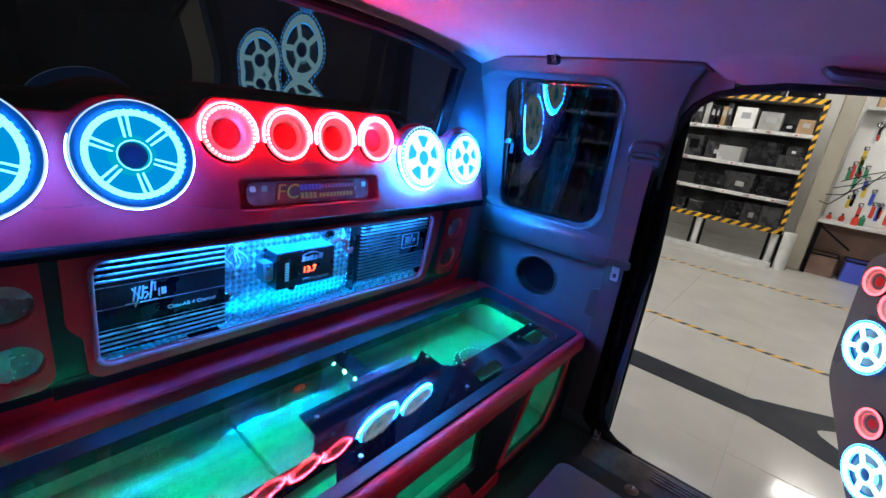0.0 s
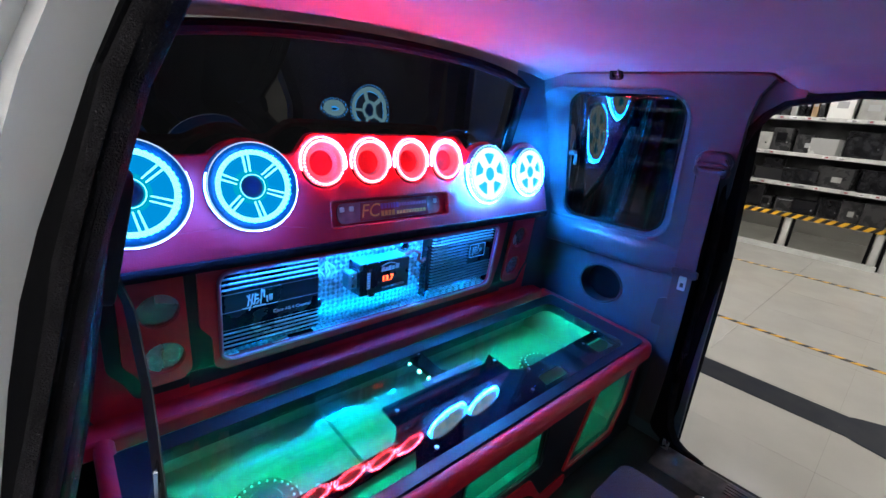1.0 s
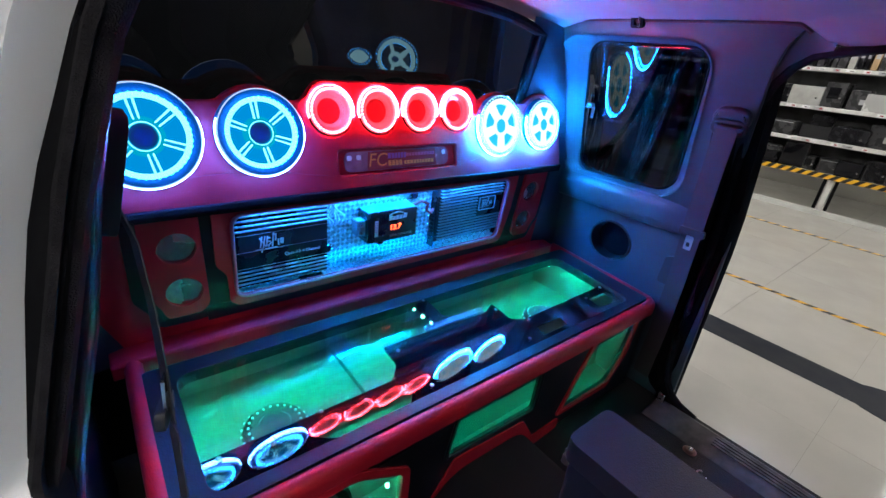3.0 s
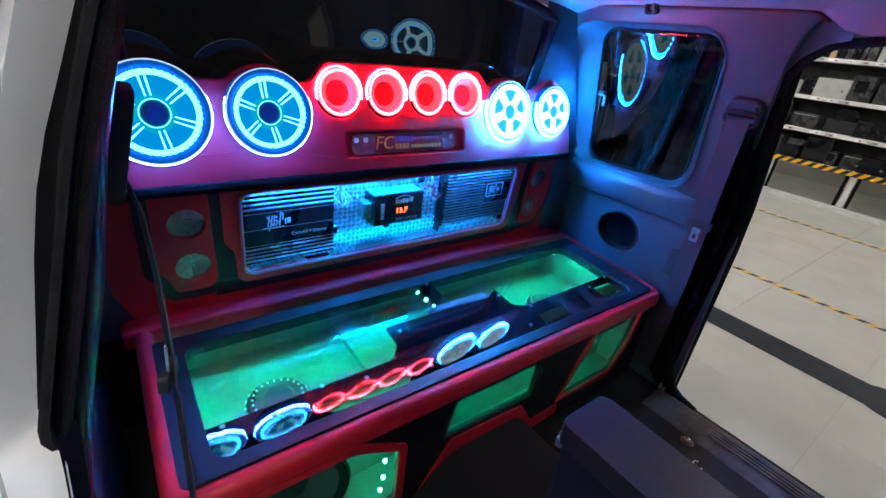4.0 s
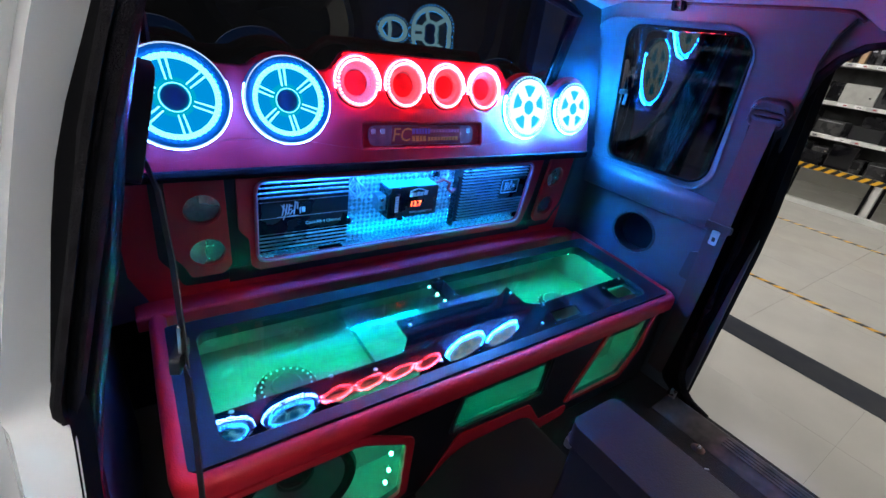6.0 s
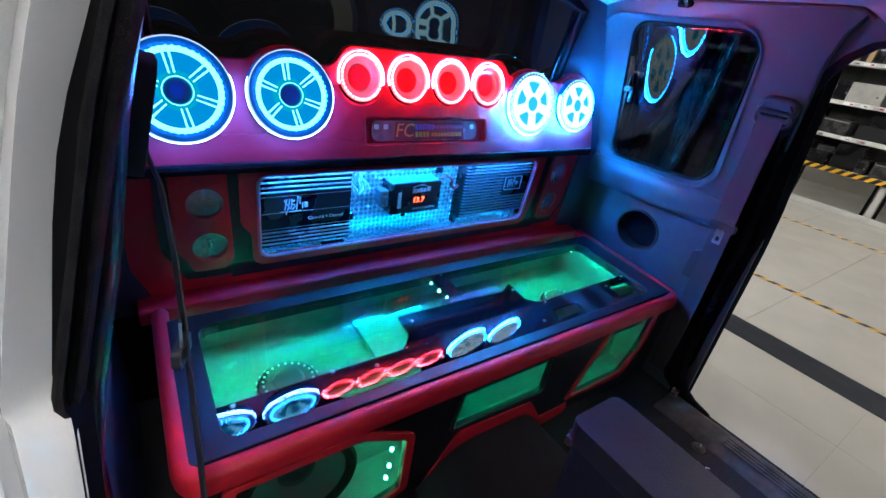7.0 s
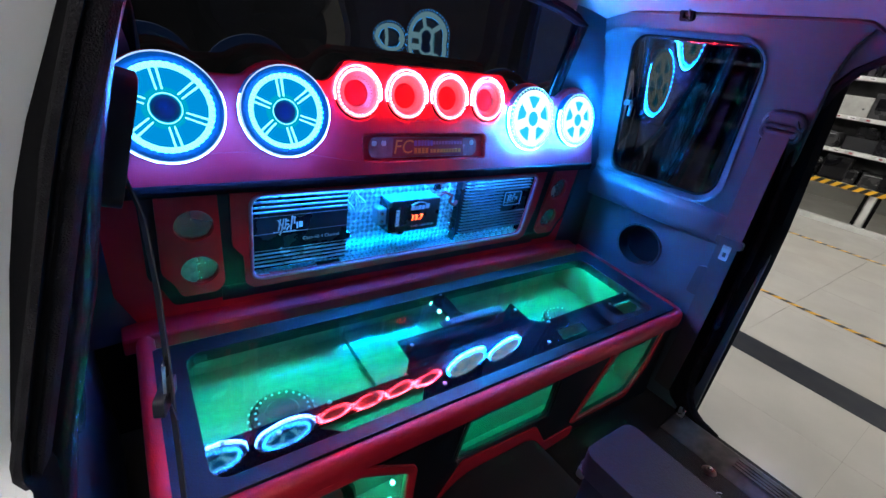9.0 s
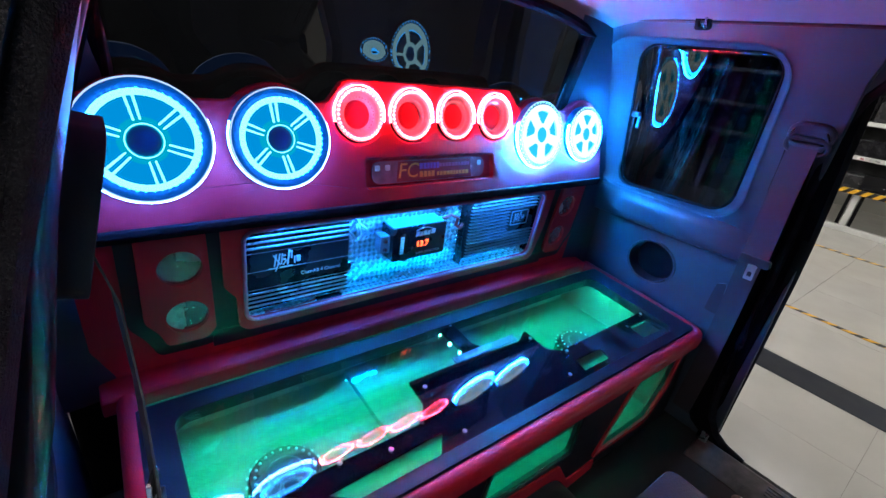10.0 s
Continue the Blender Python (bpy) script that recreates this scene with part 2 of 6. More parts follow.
def hazard_material():
    """Yellow and black slanted bars, 5 cm apart."""
    m = material("hazard tape", (0.8, 0.45, 0.02), 0.45)
    nt = m.node_tree
    b = nt.nodes["Principled BSDF"]
    co = nt.nodes.new("ShaderNodeTexCoord")
    sep = nt.nodes.new("ShaderNodeSeparateXYZ")
    nt.links.new(co.outputs["Object"], sep.inputs[0])
    a = nt.nodes.new("ShaderNodeMath")
    a.operation = "ADD"
    nt.links.new(sep.outputs[1], a.inputs[0])
    c = nt.nodes.new("ShaderNodeMath")
    c.operation = "ADD"
    nt.links.new(sep.outputs[0], c.inputs[0])
    nt.links.new(sep.outputs[2], c.inputs[1])
    nt.links.new(c.outputs[0], a.inputs[1])
    f = nt.nodes.new("ShaderNodeMath")
    f.operation = "PINGPONG"
    f.inputs[1].default_value = 0.065
    nt.links.new(a.outputs[0], f.inputs[0])
    g = nt.nodes.new("ShaderNodeMath")
    g.operation = "GREATER_THAN"
    g.inputs[1].default_value = 0.0325
    nt.links.new(f.outputs[0], g.inputs[0])
    mix = nt.nodes.new("ShaderNodeMix")
    mix.data_type = "RGBA"
    mix.inputs[6].default_value = (0.75, 0.40, 0.02, 1)
    mix.inputs[7].default_value = (0.006, 0.006, 0.006, 1)
    nt.links.new(g.outputs[0], mix.inputs[0])
    nt.links.new(mix.outputs[2], b.inputs["Base Color"])
    return m


hazard = hazard_material()


# ---- building helpers ----
def placed(ob):
    """Where a thing or part stands in the world."""
    return placed(ob.parent) @ ob.matrix_basis if ob.parent else ob.matrix_basis.copy()


def part(name, bm, mat, parent=None, label="", smooth=True, bevel=0.0, segs=2, angle=35):
    """Links a bmesh (in world places) as one mesh object, under a thing or a part."""
    bmesh.ops.recalc_face_normals(bm, faces=bm.faces[:])
    me = bpy.data.meshes.new(name)
    if parent is not None:
        bmesh.ops.transform(bm, matrix=placed(parent).inverted(), verts=bm.verts[:])
    bm.to_mesh(me)
    bm.free()
    me.materials.append(mat)
    if smooth:
        me.shade_smooth()
        me.set_sharp_from_angle(angle=radians(angle))
    ob = new(name, me)
    ob.parent = parent
    if label:
        ob["label"] = label
    if bevel:
        mod = ob.modifiers.new("bevel", "BEVEL")
        mod.width, mod.segments, mod.limit_method, mod.angle_limit = bevel, segs, "ANGLE", radians(40)
    return ob


def thing(name, at, label, category, group="", kind="", turn=None):
    ob = new(name)
    ob.empty_display_size = 0.05
    ob.matrix_basis = Matrix.Translation(at) @ (turn or Matrix())
    return tagged(ob, label, category, group, kind)


def box(bm, x0, x1, y0, y1, z0, z1, m=None):
    vs = [bm.verts.new((x, y, z)) for z in (z0, z1) for y in (y0, y1) for x in (x0, x1)]
    for f in ((0, 2, 3, 1), (4, 5, 7, 6), (0, 1, 5, 4), (2, 6, 7, 3), (0, 4, 6, 2), (1, 3, 7, 5)):
        bm.faces.new([vs[i] for i in f])
    if m is not None:
        bmesh.ops.transform(bm, matrix=m, verts=vs)
    return bm


def cube(x0, x1, y0, y1, z0, z1, m=None):
    return box(bmesh.new(), x0, x1, y0, y1, z0, z1, m)


def rr(x0, x1, y0, y1, r, n=6):
    """A rounded rectangle as a list of points."""
    pts = []
    for cx, cy, a in ((x1 - r, y1 - r, 0), (x0 + r, y1 - r, 90), (x0 + r, y0 + r, 180), (x1 - r, y0 + r, 270)):
        for i in range(n + 1):
            t = radians(a + 90 * i / n)
            pts.append((cx + r * math.cos(t), cy + r * math.sin(t)))
    return pts


def rounded(points, r, n=5):
    """A polygon with its corners rounded."""
    out = []
    k = len(points)
    for i in range(k):
        p, a, b = (Vector(points[j % k]).to_2d() for j in (i, i - 1, i + 1))
        ua, ub = (a - p), (b - p)
        d = min(r, ua.length * 0.45, ub.length * 0.45)
        s, e = p + ua.normalized() * d, p + ub.normalized() * d
        for j in range(n + 1):
            t = j / n
            out.append(tuple(s * (1 - t) ** 2 + p * 2 * t * (1 - t) + e * t * t))
    return out


def circle(cx, cy, r, n=32, ry=None):
    return [(cx + r * math.cos(2 * math.pi * i / n), cy + (ry or r) * math.sin(2 * math.pi * i / n)) for i in range(n)]


def plate(outer, holes=(), depth=0.01, m=None, bm=None):
    """A sheet with its front in the plane of m (u, v, out) and its back behind; holes go through."""
    bm = bm or bmesh.new()
    old = set(bm.verts)
    edges = []
    for loop in (outer, *holes):
        vs = [bm.verts.new((p[0], p[1], 0)) for p in loop]
        edges += [bm.edges.new((vs[i], vs[(i + 1) % len(vs)])) for i in range(len(vs))]
    made = bmesh.ops.triangle_fill(bm, use_beauty=True, use_dissolve=False, edges=edges, normal=(0, 0, 1))
    faces = [g for g in made["geom"] if isinstance(g, bmesh.types.BMFace)]
    if depth:
        ex = bmesh.ops.extrude_face_region(bm, geom=faces)
        bmesh.ops.translate(bm, vec=(0, 0, -depth), verts=[g for g in ex["geom"] if isinstance(g, bmesh.types.BMVert)])
    if m is not None:
        bmesh.ops.transform(bm, matrix=m, verts=[v for v in bm.verts if v not in old])
    return bm


def lathe(profile, n=48, m=None, bm=None, closed=False):
    """Turns (radius, height) pairs about the local z axis."""
    bm = bm or bmesh.new()
    rings = []
    for r, z in profile:
        if r < 1e-6:
            rings.append([bm.verts.new((0, 0, z))])
        else:
            rings.append([bm.verts.new((r * math.cos(2 * math.pi * i / n), r * math.sin(2 * math.pi * i / n), z)) for i in range(n)])
    pairs = list(zip(rings, rings[1:])) + ([(rings[-1], rings[0])] if closed else [])
    for a, b in pairs:
        for i in range(n):
            q = [a[i % len(a)], a[(i + 1) % len(a)], b[(i + 1) % len(b)], b[i % len(b)]]
            q = list(dict.fromkeys(q))
            if len(q) > 2:
                bm.faces.new(q)
    if m is not None:
        bmesh.ops.transform(bm, matrix=m, verts=[v for ring in rings for v in ring])
    return bm


def torus(R, r, n=56, k=10, m=None, bm=None, z=0.0):
    return lathe([(R + r * math.cos(2 * math.pi * i / k), z + r * math.sin(2 * math.pi * i / k)) for i in range(k)], n, m, bm, True)


def sweep(points, profile, bm=None, closed=False, up=(0, 0, 1)):
    """Carries a 2D outline (side, up) along a line of points."""
    bm = bm or bmesh.new()
    pts = [Vector(p) for p in points]
    rings = []
    for i, p in enumerate(pts):
        a = pts[i - 1] if (i or closed) else p
        b = pts[(i + 1) % len(pts)] if (closed or i + 1 < len(pts)) else p
        d = (b - a).normalized()
        side = d.cross(Vector(up))
        if side.length < 1e-4:
            side = d.cross(Vector((1, 0, 0)))
        side.normalize()
        u = side.cross(d).normalized()
        rings.append([bm.verts.new(p + side * s + u * t) for s, t in profile])
    k = len(profile)
    for a, b in list(zip(rings, rings[1:])) + ([(rings[-1], rings[0])] if closed else []):
        for i in range(k):
            bm.faces.new((a[i], a[(i + 1) % k], b[(i + 1) % k], b[i]))
    if not closed:
        bm.faces.new(rings[0]), bm.faces.new(rings[-1])
    return bm


def tube(points, r, k=8, closed=False, bm=None, ry=None):
    return sweep(points, [(r * math.cos(2 * math.pi * i / k), (ry or r) * math.sin(2 * math.pi * i / k)) for i in range(k)], bm, closed)


def letters(text, size, m, bm=None, depth=0.0006, shear=0.0, align="CENTER"):
    """Words as mesh, in the plane of m."""
    bm = bm or bmesh.new()
    cu = bpy.data.curves.new("words", "FONT")
    cu.body, cu.size, cu.extrude, cu.shear, cu.align_x, cu.align_y = text, size, depth, shear, align, "CENTER"
    cu.resolution_u = 3
    ob = new("words", cu)
    bpy.context.view_layer.update()
    me = bpy.data.meshes.new_from_object(ob.evaluated_get(bpy.context.evaluated_depsgraph_get()))
    me.transform(m)
    bm.from_mesh(me)
    bpy.data.objects.remove(ob)
    bpy.data.curves.remove(cu)
    bpy.data.meshes.remove(me)
    return bm


def plane_at(origin, u, v):
    """Matrix with u, v in the plane and the outward way as third axis."""
    u, v = Vector(u).normalized(), Vector(v).normalized()
    w = u.cross(v).normalized()
    v = w.cross(u)
    return Matrix(((u.x, v.x, w.x, origin[0]), (u.y, v.y, w.y, origin[1]), (u.z, v.z, w.z, origin[2]), (0, 0, 0, 1)))


def mirrored(bm):
    """The other side of the cab."""
    for v in bm.verts:
        v.co.x = 2 * CX - v.co.x
    bmesh.ops.reverse_faces(bm, faces=bm.faces[:])
    return bm


def sided(bm, left):
    return mirrored(bm) if left else bm


# ---- the cab: shell of the truck ----
def lerp(a, b, t):
    return a + (b - a) * t


def trim_x(z):
    """Inner face of the side trim at a height."""
    return lerp(1.10, 0.935, (z - 1.27) / 0.48) if z > 1.27 else 1.115


def glass_x(z, y=0.18):
    """Bowed quarter glass, leaning in more and more towards the top, toed in at the rear."""
    t = z - 1.285
    return 1.129 - 0.060 * t - 0.44 * t * t + 0.05 * (y - 0.18)


def window_lean(y, z):
    """The quarter window leans forward and widens towards its top."""
    t = max(0.0, (z - 1.288) / 0.41)
    return y + 0.012 * t + 0.023 * t * (y - 0.015) / 0.34


def edge_x(z):
    """Line of the door seal at a height."""
    return 1.105 - 0.269 * max(0.0, z - 1.21)


def along(z, table):
    """Straight steps between (height, value) pairs."""
    for (a, va), (b, vb) in zip(table, table[1:]):
        if z <= b:
            return lerp(va, vb, max(0.0, (z - a) / (b - a)))
    return table[-1][1]


def lean(z):
    """Extra inward lean of the near door frame towards the roof."""
    return along(z, ((1.0, 0.0), (1.53, 0.0), (1.58, 0.003), (1.62, 0.007), (1.67, 0.017), (1.70, 0.025), (1.76, 0.042)))


def flare_out(z):
    """Width that the door moulding gains along its middle."""
    return along(z, ((1.0, 0.0), (1.30, -0.003), (1.35, 0.0), (1.40, 0.003), (1.45, 0.006), (1.50, 0.007), (1.53, 0.006), (1.56, 0.003), (1.60, 0.001), (1.80, 0.002)))


def roof_z(x, y):
    u = (x - CX) / 0.575
    return 1.80 - 0.05 * u * u - 0.02 * max(0.0, (y + 0.12) / 0.14) ** 2


def cab_side(left):
    edge = (lambda z: edge_x(z) - lean(z)) if left else edge_x
    side = "left" if left else "right"
    wall = thing("wall_left" if left else "wall_right", (2 * CX - 1.10 if left else 1.10, -0.3, 0.6),
                 "grey moulded plastic cab side trim with a quarter window opening", "trim panel", kind="structure")
    # upper panel, leaning in, with the window opening
    d = Vector((0.935 - 1.10, 0, 0.48)).normalized()
    m = plane_at((1.10, 0, 1.27), (0, -1, 0), d)
    flare = [(window_lean(u, 1.288 + 0.41 * v / 0.46), v) for u, v in rr(-0.055, 0.395, 0.005, 0.463, 0.085, 8)]
    outer = [(-0.075, -0.03)] + [(0.50, -0.03), (0.545, 0.20), (0.56, 0.40)] + [(0.575, 0.455), (0.60, 0.49), (0.60, 0.515), (-0.075, 0.515)]
    bm = plate(outer, [flare], 0.012, m)
    part("upper_panel", sided(bm, left), trim_grey, wall, bevel=0.004)
    # funnel from the panel to the glass
    glass = [Vector((glass_x(z, y), -window_lean(y, z), z)) for y, z in rr(0.015, 0.355, 1.288, 1.70, 0.055, 8)]
    front = [m @ Vector((u, v, 0.0)) for u, v in flare]
    rim = [m @ Vector((lerp(u, 0.18, -0.02), lerp(v, 0.235, -0.02), 0.004)) for u, v in flare]
    mid = [a.lerp(b, 0.25) + Vector((0.012, 0, 0)) for a, b in zip(front, glass)]
    bm = bmesh.new()
    rings = [[bm.verts.new(p) for p in ring] for ring in (rim, front, mid, glass)]
    for a, b in zip(rings, rings[1:]):
        for i in range(len(a)):
            bm.faces.new((a[i], a[(i + 1) % len(a)], b[(i + 1) % len(b)], b[i]))
    part("window_reveal", sided(bm, left), trim_grey, wall, angle=70)
    # ledge below the window
    prof = [(1.122, 1.172), (1.096, 1.176), (1.088, 1.182), (1.082, 1.205), (1.080, 1.240), (1.083, 1.256), (1.093, 1.268), (1.112, 1.277), (1.145, 1.284)]
    bm = bmesh.new()
    rows = []
    for y, k in ((0.03, 1.0), (-0.02, 1.0), (-0.20, 1.0), (-0.32, 0.97), (-0.37, 0.85), (-0.42, 0.6), (-0.47, 0.3), (-0.53, -0.1)):
        rows.append([bm.verts.new((lerp(1.122, x, k), y, z)) for x, z in prof])
    for a, b in zip(rows, rows[1:]):
        for i in range(len(prof) - 1):
            bm.faces.new((a[i], a[i + 1], b[i + 1], b[i]))
    part("window_ledge", sided(bm, left), trim_grey, wall, angle=50)
    # lower panel with the round hole
    ml = plane_at((1.112, 0, 0.60), (0, -1, 0), (0.012, 0, 0.6))
    hole = circle(0.205, 0.465, 0.075, 28, 0.065)
    low = plate([(-0.06, 0), (0.575, 0), (0.565, 0.62), (-0.06, 0.62)], [hole], 0.01, ml)
    part("lower_panel", sided(low, left), trim_grey, wall, bevel=0.003)
    bm = bmesh.new()
    rings = [[bm.verts.new(ml @ Vector((lerp(0.205, u, s), lerp(0.465, v, s), w))) for u, v in hole]
             for s, w in ((1.12, 0.001), (1.09, 0.005), (1.0, 0.003), (0.97, -0.05), (0.9, -0.05))]
    for a, b in zip(rings, rings[1:]):
        for i in range(len(a)):
            bm.faces.new((a[i], a[(i + 1) % len(a)], b[(i + 1) % len(b)], b[i]))
    part("speaker_opening", sided(bm, left), trim_dark, wall, "dark round speaker opening")
    bm = plate(circle(0.205, 0.465, 0.075, 28, 0.065), (), 0.004, ml @ Matrix.Translation((0, 0, -0.048)))
    part("speaker_cloth", sided(bm, left), rubber, wall)
    # small pocket behind the belt
    bm = plate(rounded([(0.405, 0.40), (0.445, 0.40), (0.435, 0.50), (0.41, 0.49)], 0.008), (), 0.012, ml @ Matrix.Translation((0, 0, 0.008)))
    part("belt_slot", sided(bm, left), trim_dark, wall, bevel=0.002)
    # rear corner pillar, hollow curve to the back glass
    bm = bmesh.new()
    rows = []
    for i in range(9):
        t = i / 8
        row = []
        for z in (0.95, 1.15, 1.27, 1.35, 1.45, 1.55, 1.65, 1.72, 1.785):
            x0 = trim_x(z) if z > 1.27 else 1.118
            a = t * math.pi / 2
            inner = 0.955 if left else 0.90 if z < 1.29 else 0.815
            depth = 0.125 if z < 1.29 else lerp(0.105, 0.035, min(1.0, (z - 1.30) / 0.45))
            row.append(bm.verts.new((lerp(inner, x0 + 0.002, 1 - math.sin(a) ** 1.2), lerp(0.030, depth, 1 - math.cos(a)), z)))
        rows.append(row)
    for a, b in zip(rows, rows[1:]):
        for i in range(len(a) - 1):
            bm.faces.new((a[i], a[i + 1], b[i + 1], b[i]))
    part("corner_pillar", sided(bm, left), trim_grey, wall, angle=70)
    # pillar edge facing the doorway, dark
    zs = [0.605, 0.618, 0.64, 0.68, 0.74, 0.84, 0.95, 1.15, 1.27, 1.40, 1.52, 1.62, 1.68, 1.715, 1.73]
    ys = [-0.70, -0.645, -0.61, -0.585, -0.572, -0.566, -0.566, -0.567, -0.568, -0.57, -0.572, -0.575, -0.59, -0.62, -0.66]
    if not left:
        zs[9:] = [1.40, 1.50, 1.575, 1.625, 1.665, 1.693]
        ys[9:] = [-0.570, -0.574, -0.584, -0.602, -0.630, -0.668]
    dy = 0.0 if left else 0.06
    ys = [y + dy - 0.012 for y in ys]
    bm = bmesh.new()
    rows = []
    for z, y in zip(zs, ys):
        x = edge(z)
        k = 0.2 + 0.8 * min(1, max(0, (z - 0.95) / 0.3)) * min(1, max(0, (1.64 - z) / 0.25))
        rows.append([bm.verts.new(p) for p in ((trim_x(z) + 0.004, y + (0.15 if left else 0.075), z), (x - 0.014 * k, y + 0.065, z), (x - 0.022 * k, y + 0.05, z), (x - 0.021 * k, y + 0.03, z), (x - 0.014 * k, y + 0.012, z), (x, y + 0.002, z), (x + 0.02, y, z))])
    for a, b in zip(rows, rows[1:]):
        for i in range(6):
            bm.faces.new((a[i], a[i + 1], b[i + 1], b[i]))
    part("pillar_edge", sided(bm, left), seal_gloss if left else rubber, wall, "dark pillar edge", angle=60)
    # header roll over the doorway
    drop = 1.738 if left else 1.712
    if left:
        bm = plate(rounded([(0.915, 1.800), (0.918, drop + 0.020), (0.940, drop), (0.975, drop), (0.990, drop + 0.022), (0.990, 1.810)], 0.012), (), 1.44, plane_at((0, -1.93, 0), (1, 0, 0), (0, 0, 1)))
    else:
        # headliner cloth rolling down to the seal, rising out of the corner
        bm = bmesh.new()
        rows = []
        for y in (-0.575, -0.59, -0.605, -0.62, -0.64, -0.67, -0.72, -0.85, -1.1, -1.5, -1.93):
            k = min(1.0, max(0.0, (-0.575 - y) / 0.09))
            k = k * k * (3 - 2 * k)
            x0 = lerp(0.925, 0.850, k)
            low = lerp(1.752, drop, k)
            top = roof_z(x0, y) + 0.001
            ring = [(x0, top), (lerp(x0, 0.935, 0.35), lerp(top, low, 0.10)), (lerp(x0, 0.935, 0.65), lerp(top, low, 0.32)), (lerp(x0, 0.935, 0.88), lerp(top, low, 0.66)), (0.935, lerp(top, low, 0.92)), (0.945, low), (0.962, low - 0.002), (0.980, low + 0.006), (0.990, low + 0.03), (0.990, 1.81)]
            rows.append([bm.verts.new((x, y, z)) for x, z in ring])
        for a, b in zip(rows, rows[1:]):
            for i in range(len(a) - 1):
                bm.faces.new((a[i], a[i + 1], b[i + 1], b[i]))
    part("door_header", sided(bm, left), trim_dark if left else lining_cloth, wall, "padded roll above the doorway", angle=70)
    if not left:
        # trim above the rounded corner of the doorway
        bm = bmesh.new()
        low = [(edge(z) - 0.006, y, z) for z, y in zip(zs, ys) if z > 1.55]
        low = [(low[0][0], low[0][1] + 0.10, low[0][2])] + low + [(0.945, -0.66, 1.700)]
        rows = [[bm.verts.new(p), bm.verts.new((lerp(p[0], 0.932, 0.6), p[1], lerp(p[2], 1.79, 0.6))), bm.verts.new((0.928, p[1], 1.79))] for p in low]
        for a, b in zip(rows, rows[1:]):
            for i in range(2):
                bm.faces.new((a[i], a[i + 1], b[i + 1], b[i]))
        part("corner_panel", bm, trim_grey, wall, "dark trim over the doorway corner", angle=70)
    # door seal
    line = [(edge(z) + 0.006, y - 0.008, z) for z, y in zip(zs, ys)] + [(0.945, y, drop) for y in (-0.75, -1.0, -1.35, -1.6)]
    bm = tube(line, 0.011, 8)
    part("door_seal", sided(bm, left), pile, wall, "dull flocked door seal")
    return wall


walls = [cab_side(False), cab_side(True)]


def quarter_window(left):
    w = thing("window_2" if left else "window_1", (2 * CX - 1.13 if left else 1.13, -0.18, 1.30), "dark tinted fixed quarter window with a small latch", "window", kind="structure")
    bm = bmesh.new()
    rows = [[bm.verts.new((glass_x(z, y), -y, z)) for y in (0.0, 0.09, 0.18, 0.27, 0.36, 0.415)] for z in [1.275 + 0.018 * i for i in range(25)]]
    for a, b in zip(rows, rows[1:]):
        for i in range(5):
            bm.faces.new((a[i], a[i + 1], b[i + 1], b[i]))
    p = part("pane", sided(bm, left), tint_glass, w, angle=80)
    mod = p.modifiers.new("thick", "SOLIDIFY")
    mod.thickness, mod.offset = 0.004, -1.0
    bm = tube([(glass_x(z, y) - 0.003, -window_lean(y, z), z) for y, z in rr(0.013, 0.357, 1.286, 1.702, 0.055, 8)], 0.005, 6, True)
    part("pane_seal", sided(bm, left), rubber, w)
    bm = cube(1.070, 1.090, -0.045, -0.02, 1.497, 1.512)
    box(bm, 1.075, 1.082, -0.052, -0.042, 1.465, 1.50)
    part("latch", sided(bm, left), trim_grey, w, "small grey latch", bevel=0.002)
    line = []
    for k in range(17):
        t = k / 16
        line.append(tuple(Vector((1.124, -0.022, 1.30)) * (1 - t) ** 2 + Vector((1.040, -0.008, 1.735)) * 2 * t * (1 - t) + Vector((1.025, -0.16, 1.685)) * t * t))
    bm = tube(line, 0.0018, 6)
    part("edge_bead", sided(bm, left), trim_dark, w)
    return w


quarter_window(False), quarter_window(True)


bm = bmesh.new()
cols = []
for i in range(25):
    x = CX + 0.578 * (i / 12 - 1)
    cols.append([bm.verts.new((x, y, roof_z(x, y))) for y in (0.060, 0.045, 0.02, -0.02, -0.07, -0.15, -0.3, -0.5, -0.7, -0.9, -1.1, -1.3, -1.5, -1.7, -1.915)])
for a, b in zip(cols, cols[1:]):
    for i in range(len(a) - 1):
        bm.faces.new((a[i], b[i], b[i + 1], a[i + 1]))
ceiling = part("ceiling", bm, lining_cloth, None, angle=80)
tagged(ceiling, "pale woven headliner lit pink and blue", "headliner", kind="structure")

bm = bmesh.new()
cols = []
for i in range(13):
    x = CX + 0.62 * (i / 6 - 1)
    cols.append([bm.verts.new((x, y, roof_z(x, -0.2) + 0.03)) for y in (0.12, -0.8, -1.95)])
for a, b in zip(cols, cols[1:]):
    for i in range(2):
        bm.faces.new((a[i], b[i], b[i + 1], a[i + 1]))
tagged(part("roof", bm, white_paint, None, angle=80), "white painted steel cab roof", "roof", kind="structure")

for left in (False, True):
    bm = tube([(trim_x(1.745) - 0.004, y, 1.748) for y in (0.03, -0.1, -0.25, -0.4, -0.50)] + [(0.935, -0.555, 1.748), (0.937, -0.590, 1.745), (0.944, -0.612, 1.730)], 0.0042, 6)
    tagged(part("trim_left" if left else "trim_right", sided(bm, left), piping_dark, None), "dark red piping along the headliner edge", "piping", kind="structure")

# back glass: bowed, leaning forward at the top
def rear_x(u, k=0.0):
    return CX + (0.605 if u < 0 else 0.462) * u + k * u


